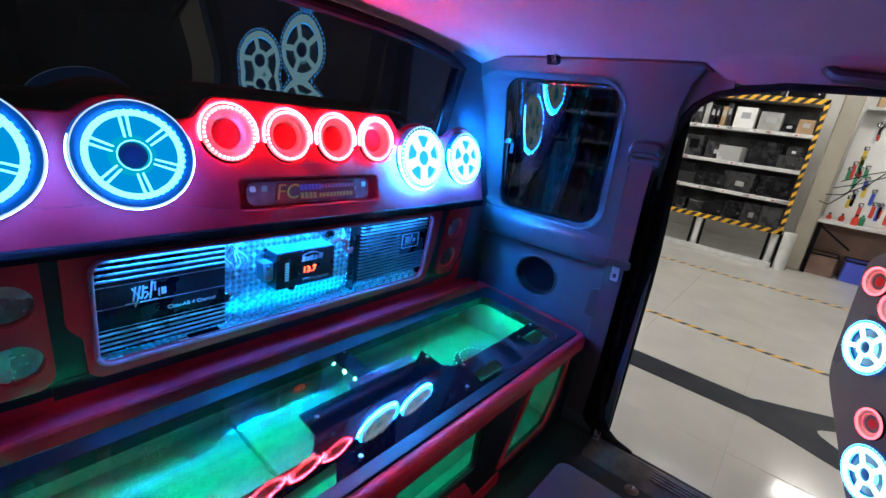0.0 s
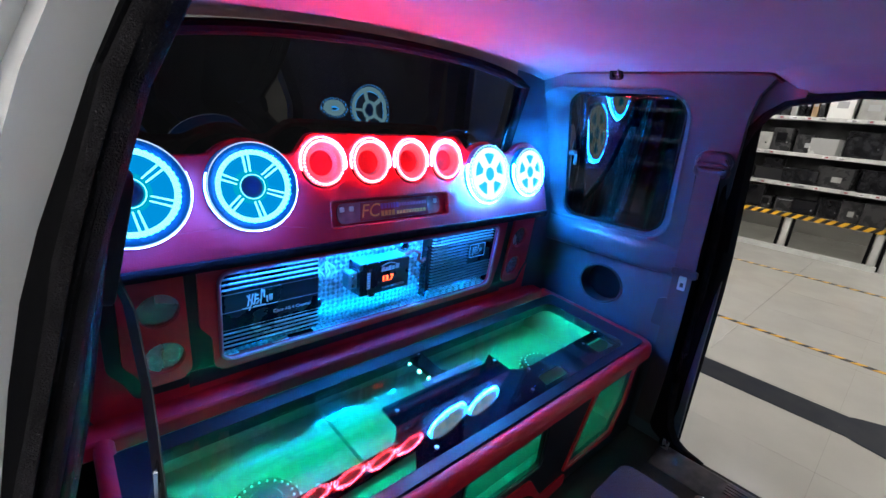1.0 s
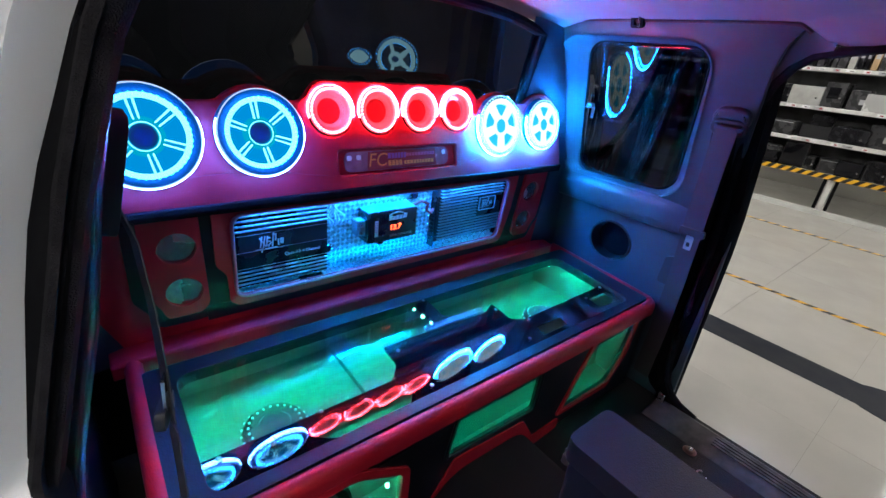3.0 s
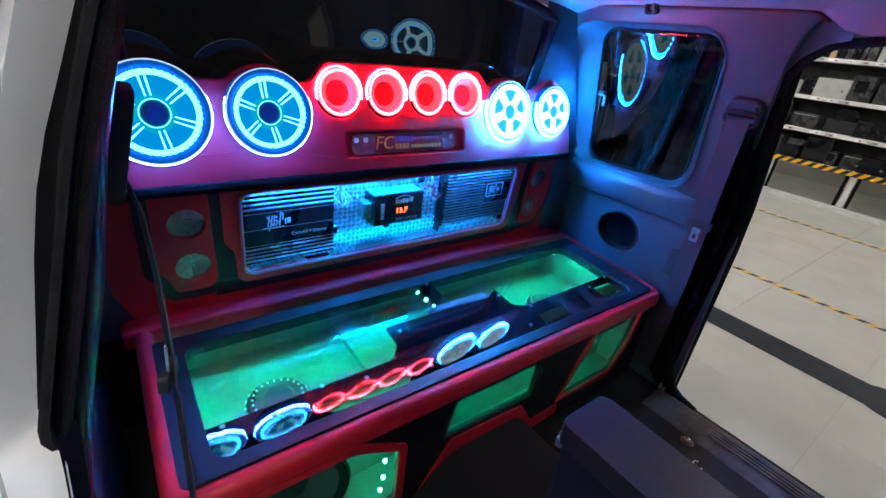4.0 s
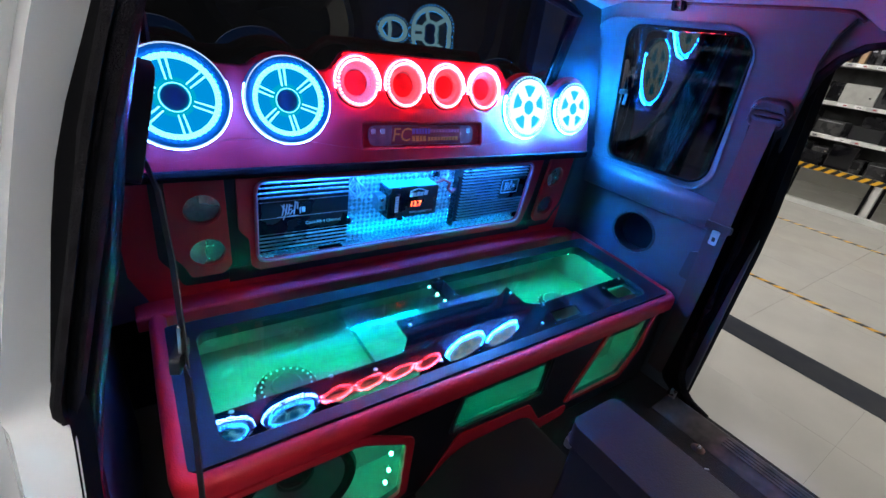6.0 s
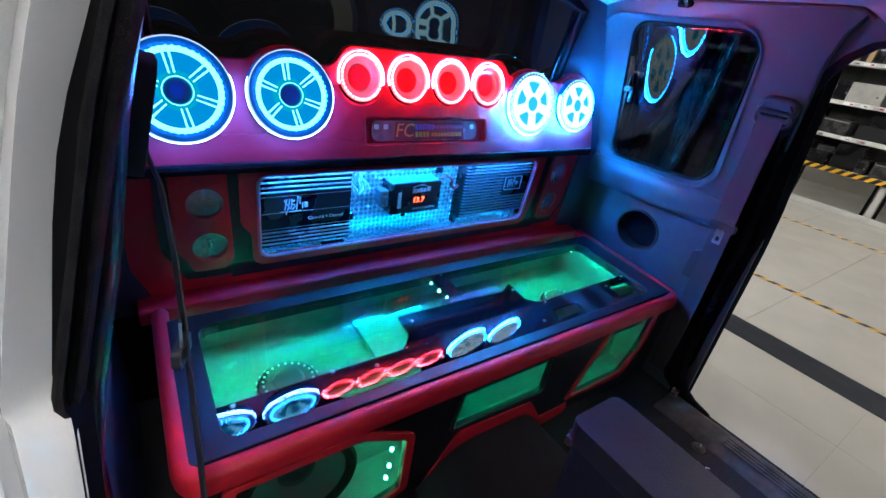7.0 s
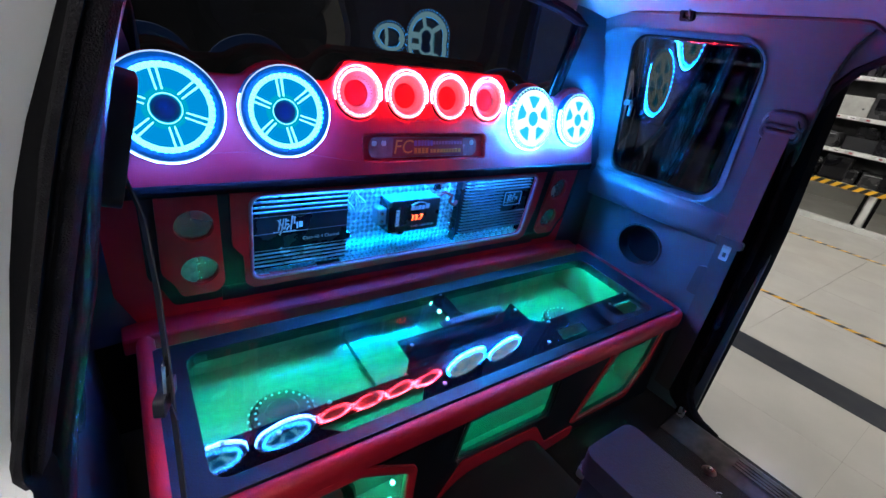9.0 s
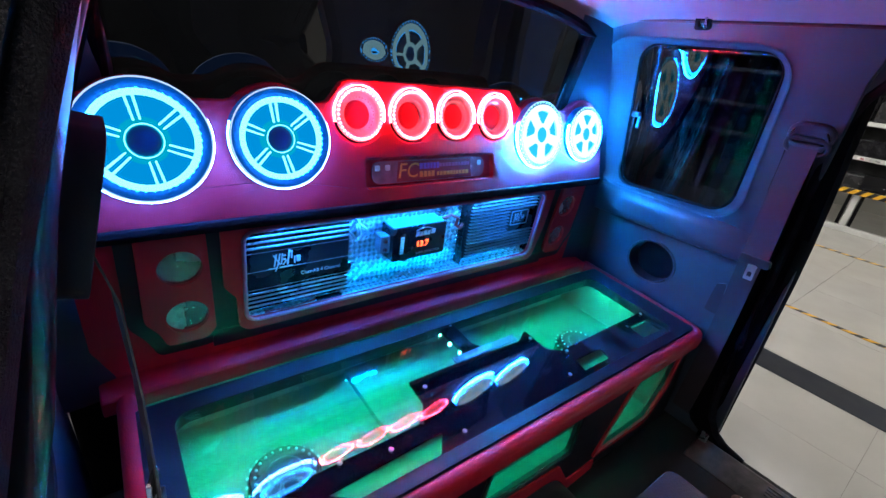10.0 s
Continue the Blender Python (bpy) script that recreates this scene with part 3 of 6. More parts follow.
bm = bmesh.new()
cols = []
for i in range(33):
    u = i / 16 - 1
    x = rear_x(u)
    top = roof_z(x, 0.02) - 0.035 - 0.02 * abs(u) ** 6
    cols.append([bm.verts.new((x, lerp(0.13, 0.045, t) - 0.02 * u * u + 0.016 * t * (1 - t) - 0.6 * max(0.0, lerp(1.30, top, t) - 1.595) ** 2, lerp(1.30, top, t))) for t in [k / 30 for k in range(31)]])
for a, b in zip(cols, cols[1:]):
    for i in range(30):
        bm.faces.new((a[i], b[i], b[i + 1], a[i + 1]))
back_win = thing("window_3", (CX, 0.13, 1.30), "dark tinted curved rear window with black edge", "window", kind="structure")
p = part("pane", bm, dark_glass, back_win, angle=80)
line = []
for i in range(33):
    u = i / 16 - 1
    x = rear_x(u, 0.003)
    line.append((x, 0.032 - 0.02 * u * u, roof_z(x, 0.02) - 0.031 - 0.02 * abs(u) ** 6))
line += [(rear_x(1, 0.005), lerp(0.13, 0.045, t) - 0.02, lerp(1.30, 1.665, t)) for t in (0.8, 0.5, 0.2)]
line = [(CX - 0.61, lerp(0.13, 0.045, t) - 0.02, lerp(1.30, 1.665, t)) for t in (0.2, 0.5, 0.8)] + line
part("window_seal", tube(line, 0.014, 10), rubber, back_win)

# floor, sills and plain closing walls of the cab
fl = part("floor", cube(-0.40, 1.13, -1.9, 0.14, 0.56, 0.60), carpet, None)
tagged(fl, "dark dusty carpet of the truck cab floor", "floor", kind="structure")
tagged(part("wall_rear", cube(-0.40, 1.13, 0.14, 0.17, 0.56, 1.32), rubber, None), "plain rear wall of the cab", "wall", kind="structure")
# Unseen wall in place of the windscreen, added to keep shop light out.
tagged(part("wall_front", cube(-0.40, 1.13, -1.93, -1.90, 0.56, 1.79), trim_dark, None), "unseen dark wall added to close the cab front", "wall", kind="structure")
for left in (False, True):
    sill = thing("sill_left" if left else "sill_right", (2 * CX - 1.08 if left else 1.08, -1.2, 0.58), "scuffed grey ribbed door sill plate", "door sill", kind="structure")
    bm = plate([(0.985, 0.60), (1.03, 0.612), (1.085, 0.622), (1.10, 0.612), (1.105, 0.56), (0.985, 0.56)], (), 1.36, plane_at((0, -1.9, 0), (1, 0, 0), (0, 0, 1)))
    part("sill_body", sided(bm, left), sill_dust, sill, bevel=0.004)
    for k in range(4):
        bm = cube(1.035 + k * 0.011, 1.041 + k * 0.011, -1.80, -0.74, 0.613 + 0.0018 * k, 0.6168 + 0.0018 * k)
        part("rib", sided(bm, left), sill_dust, sill)
    bm = cube(1.105, 1.135, -1.9, -0.60, 0.42, 0.585)
    part("outer_panel", sided(bm, left), white_paint, sill, bevel=0.006)


def body_jamb(left):
    """White painted body edge outside the door seal, with its black moulding."""
    j = thing("door_jamb", (2 * CX - 1.1 if left else 1.1, -0.63, 0.6), "white painted door jamb with black rubber moulding", "door jamb", kind="structure")
    zs = [0.45, 0.62, 0.80, 1.0, 1.15, 1.27, 1.293, 1.298, 1.305, 1.32, 1.36, 1.40, 1.45, 1.50, 1.54, 1.58, 1.62, 1.66, 1.70, 1.76]
    def strip(name, pa, pb, mat, lab="", z0=0.0, mid=None, z1=9.0, wide=None):
        bm = bmesh.new()
        rows = []
        for z in [q for q in zs if z0 <= q <= z1 + 0.02]:
            e = edge_x(z) - (lean(z) if left else 0.0)
            if left and not z0:
                e -= along(z, ((1.0, 0.016), (1.20, 0.016), (1.285, 0.011), (1.31, 0.0)))
            pts = [pa] + ([mid] if mid else []) + [pb]
            if wide and left:
                pts = [pa, (mid[0] + wide(z) * 0.5, mid[1] + 0.030), (pb[0] + wide(z), pb[1] + 0.039)]
            if name == "jamb_flange" and left:
                t = along(z, ((1.0, 0.0), (1.275, 0.0), (1.30, 1.0), (1.31, 1.0)))
                f = flare_out(z)
                pts = [(lerp(pa[0], 0.018 + f, t), lerp(pa[1], -0.581, t)), (lerp(mid[0], 0.033 + f * 0.5, t), lerp(mid[1], -0.593, t)), pb]
            k = min(1.0, max(0.0, (z - z0) / 0.03)) ** 0.5 if z0 else 1.0
            rows.append([bm.verts.new((e + pts[0][0] + (px - pts[0][0]) * k, py, z)) for px, py in pts])
        for a, b in zip(rows, rows[1:]):
            for i in range(len(a) - 1):
                bm.faces.new((a[i], a[i + 1], b[i + 1], b[i]))
        return part(name, sided(bm, left), mat, j, lab, angle=70)
    dy = 0.0 if left else 0.06
    strip("inner_seal", (-0.002, -0.588 + dy), (0.010, -0.612 + dy), rubber, "", 0, (0.008, -0.598 + dy))
    strip("moulding", (0.004, -0.604 + dy), (0.020, -0.624 + dy), rubber, "black rubber moulding", 1.29, (0.009, -0.627 + dy), 9.0, flare_out)
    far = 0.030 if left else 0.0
    # Flange and groove: white paint on the left, black rubber on the right.
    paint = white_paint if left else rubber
    strip("jamb_flange", (0.008, -0.606 + dy), (0.047, -0.632 + dy + far), paint, "jamb flange", 0, (0.020, -0.622 + dy + far * 0.4))
    strip("jamb_groove", (0.047, -0.632 + dy + far), (0.061, -0.630 + dy + far), paint, "", 0, (0.054, -0.614 + dy + far))
    strip("body_side", (0.061, -0.630 + dy + far), (0.082, -0.606 + dy + far), white_paint, "", 0, (0.072, -0.627 + dy + far))
    strip("body_panel", (0.082, -0.606 + dy + far), (0.095, 0.15), white_paint, "", 0.0, None, 1.26)
    return j


body_jamb(False), body_jamb(True)


# ---- the speaker wall ----
# upper board leans back; its plane carries u = x, v = height along the board from z = 1.30
UP = plane_at((0, -0.022, 1.30), (1, 0, 0), (0, 0.20, 1.0))
LOW = plane_at((0, 0.045, 1.00), (1, 0, 0), (0, -0.115, 1.0))
BLUE_X, RED_X, BLUE_V, RED_V = (-0.206, -0.006, 0.682, 0.877), (0.160, 0.283, 0.405, 0.527), 0.140, 0.184


def board_outline():
    pts = [(-0.335, 0.0), (0.992, 0.0), (0.988, 0.055)]
    n = 90
    for i in range(n + 1):
        u = lerp(0.972, -0.30, i / n)
        v = 0.205 if u < 0.90 else lerp(0.205, 0.085, (u - 0.90) / 0.072)
        for c in BLUE_X:
            if abs(u - c) < 0.096:
                v = max(v, BLUE_V + math.sqrt(0.096 ** 2 - (u - c) ** 2))
        if 0.085 < u < 0.62:
            k = min(1, (u - 0.085) / 0.05, (0.62 - u) / 0.05)
            v = max(v, lerp(0.205, 0.250, k * k * (3 - 2 * k)))
        pts.append((u, v))
    pts.append((-0.335, 0.19))
    return pts


wall_unit = thing("speaker_wall", (CX, 0.06, 0.96), "red vinyl speaker wall with a lit amplifier niche", "speaker wall")
sign_hole = rr(0.169, 0.524, 0.037, 0.095, 0.006, 3)
bm = plate(board_outline(), [circle(c, BLUE_V, 0.078, 40) for c in BLUE_X] + [circle(c, RED_V, 0.056, 36) for c in RED_X] + [sign_hole], 0.02, UP)
part("upper_board", bm, red_vinyl, wall_unit, bevel=0.004)
# overhang between both boards; dark flock puts the shade there into colour
bm = sweep([(-0.335, -0.022, 1.302), (0.990, -0.022, 1.302)], [(-0.018, -0.008), (0.006, -0.010), (0.006, 0.004), (-0.030, 0.004)])
part("overhang", bm, pile, wall_unit, bevel=0.003)
bm = cube(-0.335, 0.990, -0.024, 0.04, 1.284, 1.293)
part("gap_shade", bm, pile, wall_unit)
niche = rr(-0.082, 0.785, 0.048, 0.276, 0.030, 6)
bm = plate([(-0.335, -0.05), (1.00, -0.05), (0.990, 0.293), (-0.335, 0.293)], [niche], 0.006, LOW)
part("lower_board", bm, red_vinyl, wall_unit)
# raised red surround of the niche, with a cut lower corner
bm = plate(rounded([(-0.092, 0.120), (-0.090, 0.046), (-0.072, 0.030), (0.785, 0.030), (0.803, 0.046), (0.818, 0.150), (0.818, 0.288), (-0.114, 0.288), (-0.114, 0.150)], 0.008), [rr(-0.076, 0.779, 0.054, 0.270, 0.026, 6)], 0.012, LOW @ Matrix.Translation((0, 0, 0.010)))
part("niche_surround", bm, red_vinyl, wall_unit, bevel=0.004)
bm = tube([LOW @ Vector((u, v, 0.012)) for u, v in rr(-0.076, 0.779, 0.054, 0.270, 0.026, 6)], 0.0042, 8, True)
part("niche_bead", bm, bead_pink, wall_unit, "pale pink bead round the niche")
for flip in (False, True):
    f = (lambda u: 2 * CX - u) if flip else (lambda u: u)
    pts = [(-0.245, 0.283), (-0.138, 0.283), (-0.133, 0.06), (-0.150, 0.040), (-0.218, 0.040), (-0.230, 0.075), (-0.250, 0.105)]
    pts = [(f(u) - (0.012 if flip else 0), v) for u, v in pts]
    holes = [(f(-0.183) - (0.012 if flip else 0), 0.211), (f(-0.180) - (0.012 if flip else 0), 0.102)]
    bm = plate(rounded(pts, 0.010), [circle(a, b, 0.036, 28) for a, b in holes], 0.014, LOW @ Matrix.Translation((0, 0, 0.012)))
    pad = part("side_pad", bm, red_vinyl, wall_unit, bevel=0.003)
    sur = [(-0.272, 0.290), (-0.086, 0.290), (-0.086, 0.02), (-0.160, 0.012), (-0.235, 0.014), (-0.252, 0.060), (-0.275, 0.095)]
    part("pad_surround", plate(rounded([(f(u) - (0.012 if flip else 0), v) for u, v in sur], 0.012), (), 0.004, LOW @ Matrix.Translation((0, 0, 0.003))), black_vinyl, wall_unit, "black vinyl behind the pad")
    for a, b in holes:
        bm = plate(circle(a, b, 0.037, 28), (), 0.003, LOW @ Matrix.Translation((0, 0, 0.004)))
        for i in range(-3, 4):
            for j in range(-3, 4):
                if i * i + j * j < 9:
                    for off in (-0.0036, 0.0, 0.0036):
                        q = LOW @ Matrix.Translation((a + i * 0.0122, b + j * 0.0122, 0.004)) @ Matrix.Rotation(radians(45 if (i + j) % 2 else -45), 4, "Z") @ Matrix.Translation((0, off, 0))
                        lathe([(0.0, 0.0016), (0.35, 0.0012), (0.5, 0.0)], 8, q @ Matrix.Diagonal((0.0115, 0.0026, 1, 1)), bm)
        part("checker_disc", bm, disc_metal, pad, "round checker plate inlay")
part("base_band", plate([(-0.14, 0.004), (0.86, 0.004), (0.86, 0.044), (-0.14, 0.044)], (), 0.003, LOW @ Matrix.Translation((0, 0, 0.0045))), black_vinyl, wall_unit, "black band below the niche")
# red ledge behind the bench
bm = sweep([(-0.335, 0.0, 0.965), (1.065, 0.0, 0.965)], [(-0.050, -0.02), (0.008, -0.02), (0.008, 0.010), (0.003, 0.015), (-0.045, 0.020), (-0.050, 0.018)])
part("back_ledge", bm, red_vinyl, wall_unit, bevel=0.003)
part("ledge_recess", cube(-0.335, 1.065, 0.009, 0.060, 0.940, 0.958), red_vinyl, wall_unit)

# niche lining of checker plate
nb = thing("checker_plate", (CX, 0.115, 1.04), "aluminium checker plate lining of the lit amplifier niche", "metal plate")


def lugs(bm, m, nu, nv, pitch):
    for i in range(nu):
        for j in range(nv):
            a = 45 if (i + j) % 2 else -45
            for off in (-0.29, 0.0, 0.29):
                q = m @ Matrix.Translation((i * pitch, j * pitch, 0)) @ Matrix.Rotation(radians(a), 4, "Z") @ Matrix.Translation((0, off * pitch, 0))
                l, w, h = pitch * 0.46, pitch * 0.085, 0.0022
                vs = [bm.verts.new(q @ Vector(p)) for p in ((-l, 0, 0), (0, -w, 0), (l, 0, 0), (0, w, 0), (-l * 0.7, 0, h), (0, -w * 0.4, h), (l * 0.7, 0, h), (0, w * 0.4, h))]
                for k in range(4):
                    bm.faces.new((vs[k], vs[(k + 1) % 4], vs[4 + (k + 1) % 4], vs[4 + k]))
                bm.faces.new(vs[4:])
    return bm


back = plane_at((-0.11, 0.100, 1.02), (1, 0, 0), (0, -0.05, 1))
part("back_plate", plate([(0, 0), (0.93, 0), (0.93, 0.285), (0, 0.285)], (), 0.003, back), aluminium, nb)
part("back_lug_field", lugs(bmesh.new(), back @ Matrix.Translation((0.008, 0.008, 0)), 66, 20, 0.0140), lug_bright, nb)["kind"] = "stuff"
base = plane_at((-0.11, 0.047, 1.036), (1, 0, 0), (0, 1, 0.02))
part("floor_plate", plate([(0, 0), (0.93, 0), (0.93, 0.054), (0, 0.054)], (), 0.003, base), aluminium, nb)
part("floor_lug_field", lugs(bmesh.new(), base @ Matrix.Translation((0.008, 0.008, 0)), 66, 4, 0.0140), lug_bright, nb)["kind"] = "stuff"
part("top_plate", cube(-0.11, 0.82, 0.026, 0.10, 1.290, 1.294), aluminium, nb)
strip_ = thing("led_strip", (CX, 0.03, 1.28), "cyan light strip hidden under the upper edge of the niche", "light strip")
line = [(0.185 + 0.285 * k / 30, 0.082 + 0.0030 * math.sin(k * 0.8), 1.2640 + 0.0015 * math.sin(k * 0.55)) for k in range(31)] + [(0.476, 0.088, 1.264), (0.478, 0.092, 1.262), (0.479, 0.094, 1.25), (0.479, 0.095, 1.22)]
part("diode_band", tube(line, 0.0016, 6), led_cyan_hot, strip_, "bright cyan diode tape")
for x0, x1 in ((-0.055, 0.20), (0.20, 0.48), (0.48, 0.770)):
    part("diode_band", cube(x0, x1, 0.0195, 0.0235, 1.2800, 1.2820), led_cyan, strip_)
# Unseen band added behind the lower lip to brighten the niche floor.
part("diode_band", cube(-0.055, 0.770, 0.0470, 0.0495, 1.0385, 1.0405), cyan_floor_fill, strip_)
part("carrier", cube(-0.062, 0.777, 0.0185, 0.0245, 1.2821, 1.2850), black_vinyl, strip_)


def loudspeaker(spokes, hot, ring, disc, soft=None, side=None, wheel=False):
    """Round speaker with a lit open grille, facing its local z."""
    soft = soft or ring
    sp = thing("loudspeaker", (0, 0, 0), "round loudspeaker with a glowing cyan-blue light ring and spoked grille", "loudspeaker", "row of lit speakers")
    part("outer_ring", lathe([(0.079, -0.019), (0.079, 0.006), (0.082, 0.0085), (0.094, 0.010), (0.0970, 0.008), (0.0970, -0.019)], 56), ring_plastic, sp, "dark translucent outer ring")
    part("rim_glow", torus(0.0950, 0.0013, 64, 6, None, None, 0.0102), led_blue_rim, sp, "thin glowing rim")
    part("light_ring", lathe([(0.0685, 0.005), (0.0693, 0.010), (0.0710, 0.012), (0.0755, 0.012), (0.0785, 0.010), (0.0790, 0.005)], 64, None, None, True), soft, sp, "bright blue light ring")
    # Added band outside the ring lights the board round it.
    if side:
        arc = [(0.0980 * math.cos(a), 0.0980 * math.sin(a), 0.0028) for a in [radians(160 + (270 if hot else 220) * i / 60) for i in range(61)]]
        part("added_band", sweep(arc, [(-0.0003, -0.0038), (0.0003, -0.0038), (0.0003, 0.0038), (-0.0003, 0.0038)]), side, sp, "added light band round the outer edge")
    bm, top = bmesh.new(), bmesh.new()
    for i in range(44):
        a = 2 * math.pi * i / 44
        upper = hot and math.sin(a) > 0.6
        box(top if upper else bm, -0.0025, 0.0025, -0.0018, 0.0018, 0, 0.0025, Matrix.Rotation(a, 4, "Z") @ Matrix.Translation((0.0925 if hot else 0.0758, 0, 0.0096 if hot else 0.0122)))
    part("diode_band", bm, ring, sp)["kind"] = "stuff"
    if hot:
        part("diode_band", top, soft, sp)["kind"] = "stuff"
    else:
        top.free()
    part("cone", lathe([(0.0690, 0.006), (0.062, -0.004), (0.030, -0.030), (0.0, -0.032)], 48), (ring_plastic if wheel else glow_cone) if hot else glow_sheet, sp, "cone with blue light put in as glow")
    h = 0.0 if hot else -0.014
    part("hub_ring", lathe([(0.0235, h - 0.004), (0.0235, h + 0.009), (0.0255, h + 0.012), (0.0275, h + 0.012), (0.029, h + 0.009), (0.037, h + 0.006), (0.037, h - 0.004)], 40, None, None, True), (led_spoke if wheel else glow_cone) if hot else glow_hub, sp)
    part("hub_glow", torus(0.0265, 0.0010, 48, 6, None, None, h + 0.0122), led_spoke, sp, "thin glowing ring round the cap")
    part("basket", lathe([(0.0775, -0.012), (0.074, -0.026), (0.035, -0.045), (0.0, -0.046)], 40), rubber, sp, "black rear basket")
    part("dust_cap", lathe([(0.0, h + 0.010), (0.012, h + 0.0095), (0.020, h + 0.008), (0.0245, h + 0.004)], 32), glow_cone if hot and not wheel else cap_blue, sp, "blue centre cap")
    w = 0.0085 if hot else 0.0045
    for k in range(spokes):
        q = Matrix.Rotation(2 * math.pi * (k + 0.6) / spokes + radians(4), 4, "Z")
        bm = bmesh.new()
        if hot:
            continue
        for sgn in (-1, 1):
            bm = plate(rounded([(0.030, sgn * w - 0.0014), (0.073, sgn * w * 1.25 - 0.0020), (0.073, sgn * w * 1.25 + 0.0020), (0.030, sgn * w + 0.0014)], 0.001, 2), (), 0.005, q @ Matrix.Translation((0.073, 0, 0.011)) @ Matrix.Rotation(radians(-18), 4, "Y") @ Matrix.Translation((-0.073, 0, 0)), bm)
        part("spoke", bm, led_spoke, sp)
    if hot:
        far, wide, narrow = (0.0700, 29, 22) if wheel else (0.0695, 23, 12)
        holes = []
        for k in range(5):
            a0 = 2 * math.pi * (k + 0.25) / 5
            ring_pts = [(far * math.cos(a0 + d), far * math.sin(a0 + d)) for d in [radians(wide * (i / 4 - 1)) for i in range(9)]]
            ring_pts += [(0.0330 * math.cos(a0 + d), 0.0330 * math.sin(a0 + d)) for d in [radians(narrow * (1 - i / 2)) for i in range(5)]]
            holes.append(rounded(ring_pts, 0.004 if wheel else 0.007, 3))
        part("grille_disc", plate(circle(0, 0, 0.0865, 56), holes + [circle(0, 0, 0.0225, 28)], 0.005, Matrix.Translation((0, 0, 0.014))), disc, sp, "dazzling white five-hole grille disc", bevel=0.001)
    return sp


def tweeter(ring, soft, side=None):
    tw = thing("tweeter", (0, 0, 0), "round bullet tweeter with a glowing red light ring", "tweeter", "row of lit tweeters")
    part("light_ring", lathe([(0.0430, 0.006), (0.0440, 0.010), (0.0460, 0.012), (0.0495, 0.012), (0.0520, 0.010), (0.0525, 0.006)], 56, None, None, True), soft, tw, "bright red light ring")
    # Added arc over the tweeter sends red light up to the ceiling.
    if side:
        arc = [(0.0552 * math.cos(a), 0.0552 * math.sin(a), 0.0100) for a in [radians(-15 + 210 * i / 50) for i in range(51)]]
        part("added_band", sweep(arc, [(-0.0003, -0.0025), (0.0003, -0.0025), (0.0003, 0.0025), (-0.0003, 0.0025)]), side, tw, "added light band over the upper edge")
    part("basket", lathe([(0.0560, -0.006), (0.0560, -0.012), (0.040, -0.034), (0.0, -0.036)], 32), rubber, tw, "black rear basket")
    bm = bmesh.new()
    for i in range(36):
        a = 2 * math.pi * i / 36
        box(bm, -0.002, 0.002, -0.0014, 0.0014, 0, 0.002, Matrix.Rotation(a, 4, "Z") @ Matrix.Translation((0.0475, 0, 0.0125)))
    part("diode_band", bm, ring, tw)["kind"] = "stuff"
    part("horn", lathe([(0.043, 0.008), (0.036, 0.006), (0.029, -0.002), (0.0245, -0.018), (0.0, -0.020)], 40), horn_plastic, tw, "pale flared horn")
    part("throat_ring", torus(0.0335, 0.0012, 40, 8, None, None, 0.0008), led_red_soft, tw, "inner red light ring")
    bm = bmesh.new()
    for i in range(30):
        q = Matrix.Rotation(2 * math.pi * i / 30, 4, "Z")
        box(bm, 0.0322, 0.0348, -0.0012, 0.0012, 0.0020, 0.0042, q)
    part("throat_band", bm, led_red_ring, tw)["kind"] = "stuff"
    bm = bmesh.new()
    for i in range(40):
        q = Matrix.Rotation(2 * math.pi * (i + 0.5) / 40, 4, "Z") @ Matrix.Translation((0.0350, 0, 0.0030)) @ Matrix.Rotation(radians(-30), 4, "Y")
        box(bm, 0.0, 0.0078, -0.0006, 0.0006, -0.001, 0.0012, q)
    part("horn_ribs", bm, horn_plastic, tw)["kind"] = "stuff"
    part("bullet", lathe([(0.0, 0.000), (0.014, -0.0012), (0.025, -0.004), (0.0315, -0.008)], 32), dome_red, tw, "red centre dome")
    part("rim", lathe([(0.0535, -0.001), (0.0545, 0.004), (0.0525, 0.010), (0.050, 0.004)], 48, None, None, True), black_acrylic, tw)
    return tw


sp = loudspeaker(6, False, led_blue, led_grille, led_blue_ring, fill_blue)
sp.matrix_basis = UP @ Matrix.Translation((BLUE_X[0], BLUE_V, 0.026)) @ Matrix.Scale(0.94, 4)
copy_thing(sp, UP @ Matrix.Translation((BLUE_X[1], BLUE_V, 0.026)) @ Matrix.Scale(0.94, 4))
sp = loudspeaker(5, True, led_hot, glare_disc, led_blue_ring, fill_hot)
sp["label"] = "round loudspeaker with a dazzling cyan-white light ring and five-spoke grille"
sp.matrix_basis = UP @ Matrix.Translation((BLUE_X[2], BLUE_V, 0.010)) @ Matrix.Scale(0.89, 4)
copy_thing(sp, UP @ Matrix.Translation((BLUE_X[3], BLUE_V, 0.010)) @ Matrix.Scale(0.89, 4))
tw = tweeter(led_red, led_red_ring, fill_red)
tw.matrix_basis = UP @ Matrix.Translation((RED_X[0], RED_V, -0.0085))
for c in RED_X[1:]:
    copy_thing(tw, UP @ Matrix.Translation((c, RED_V, -0.0085)))

SG = UP @ Matrix.Translation((-0.006, -0.002, 0))
# sign in its recess
sg = thing("name_sign", tuple(SG @ Vector((0.35, 0.05, -0.012))), "small pink mirrored sign with orange and violet writing", "sign")
part("recess", plate(rr(0.172, 0.533, 0.037, 0.101, 0.006, 3), (), 0.003, SG @ Matrix.Translation((0, 0, -0.012))), red_vinyl, sg)
part("sheet", plate(rr(0.190, 0.505, 0.044, 0.092, 0.018, 5), (), 0.003, SG @ Matrix.Translation((0, 0, -0.006))), sign_pink, sg)
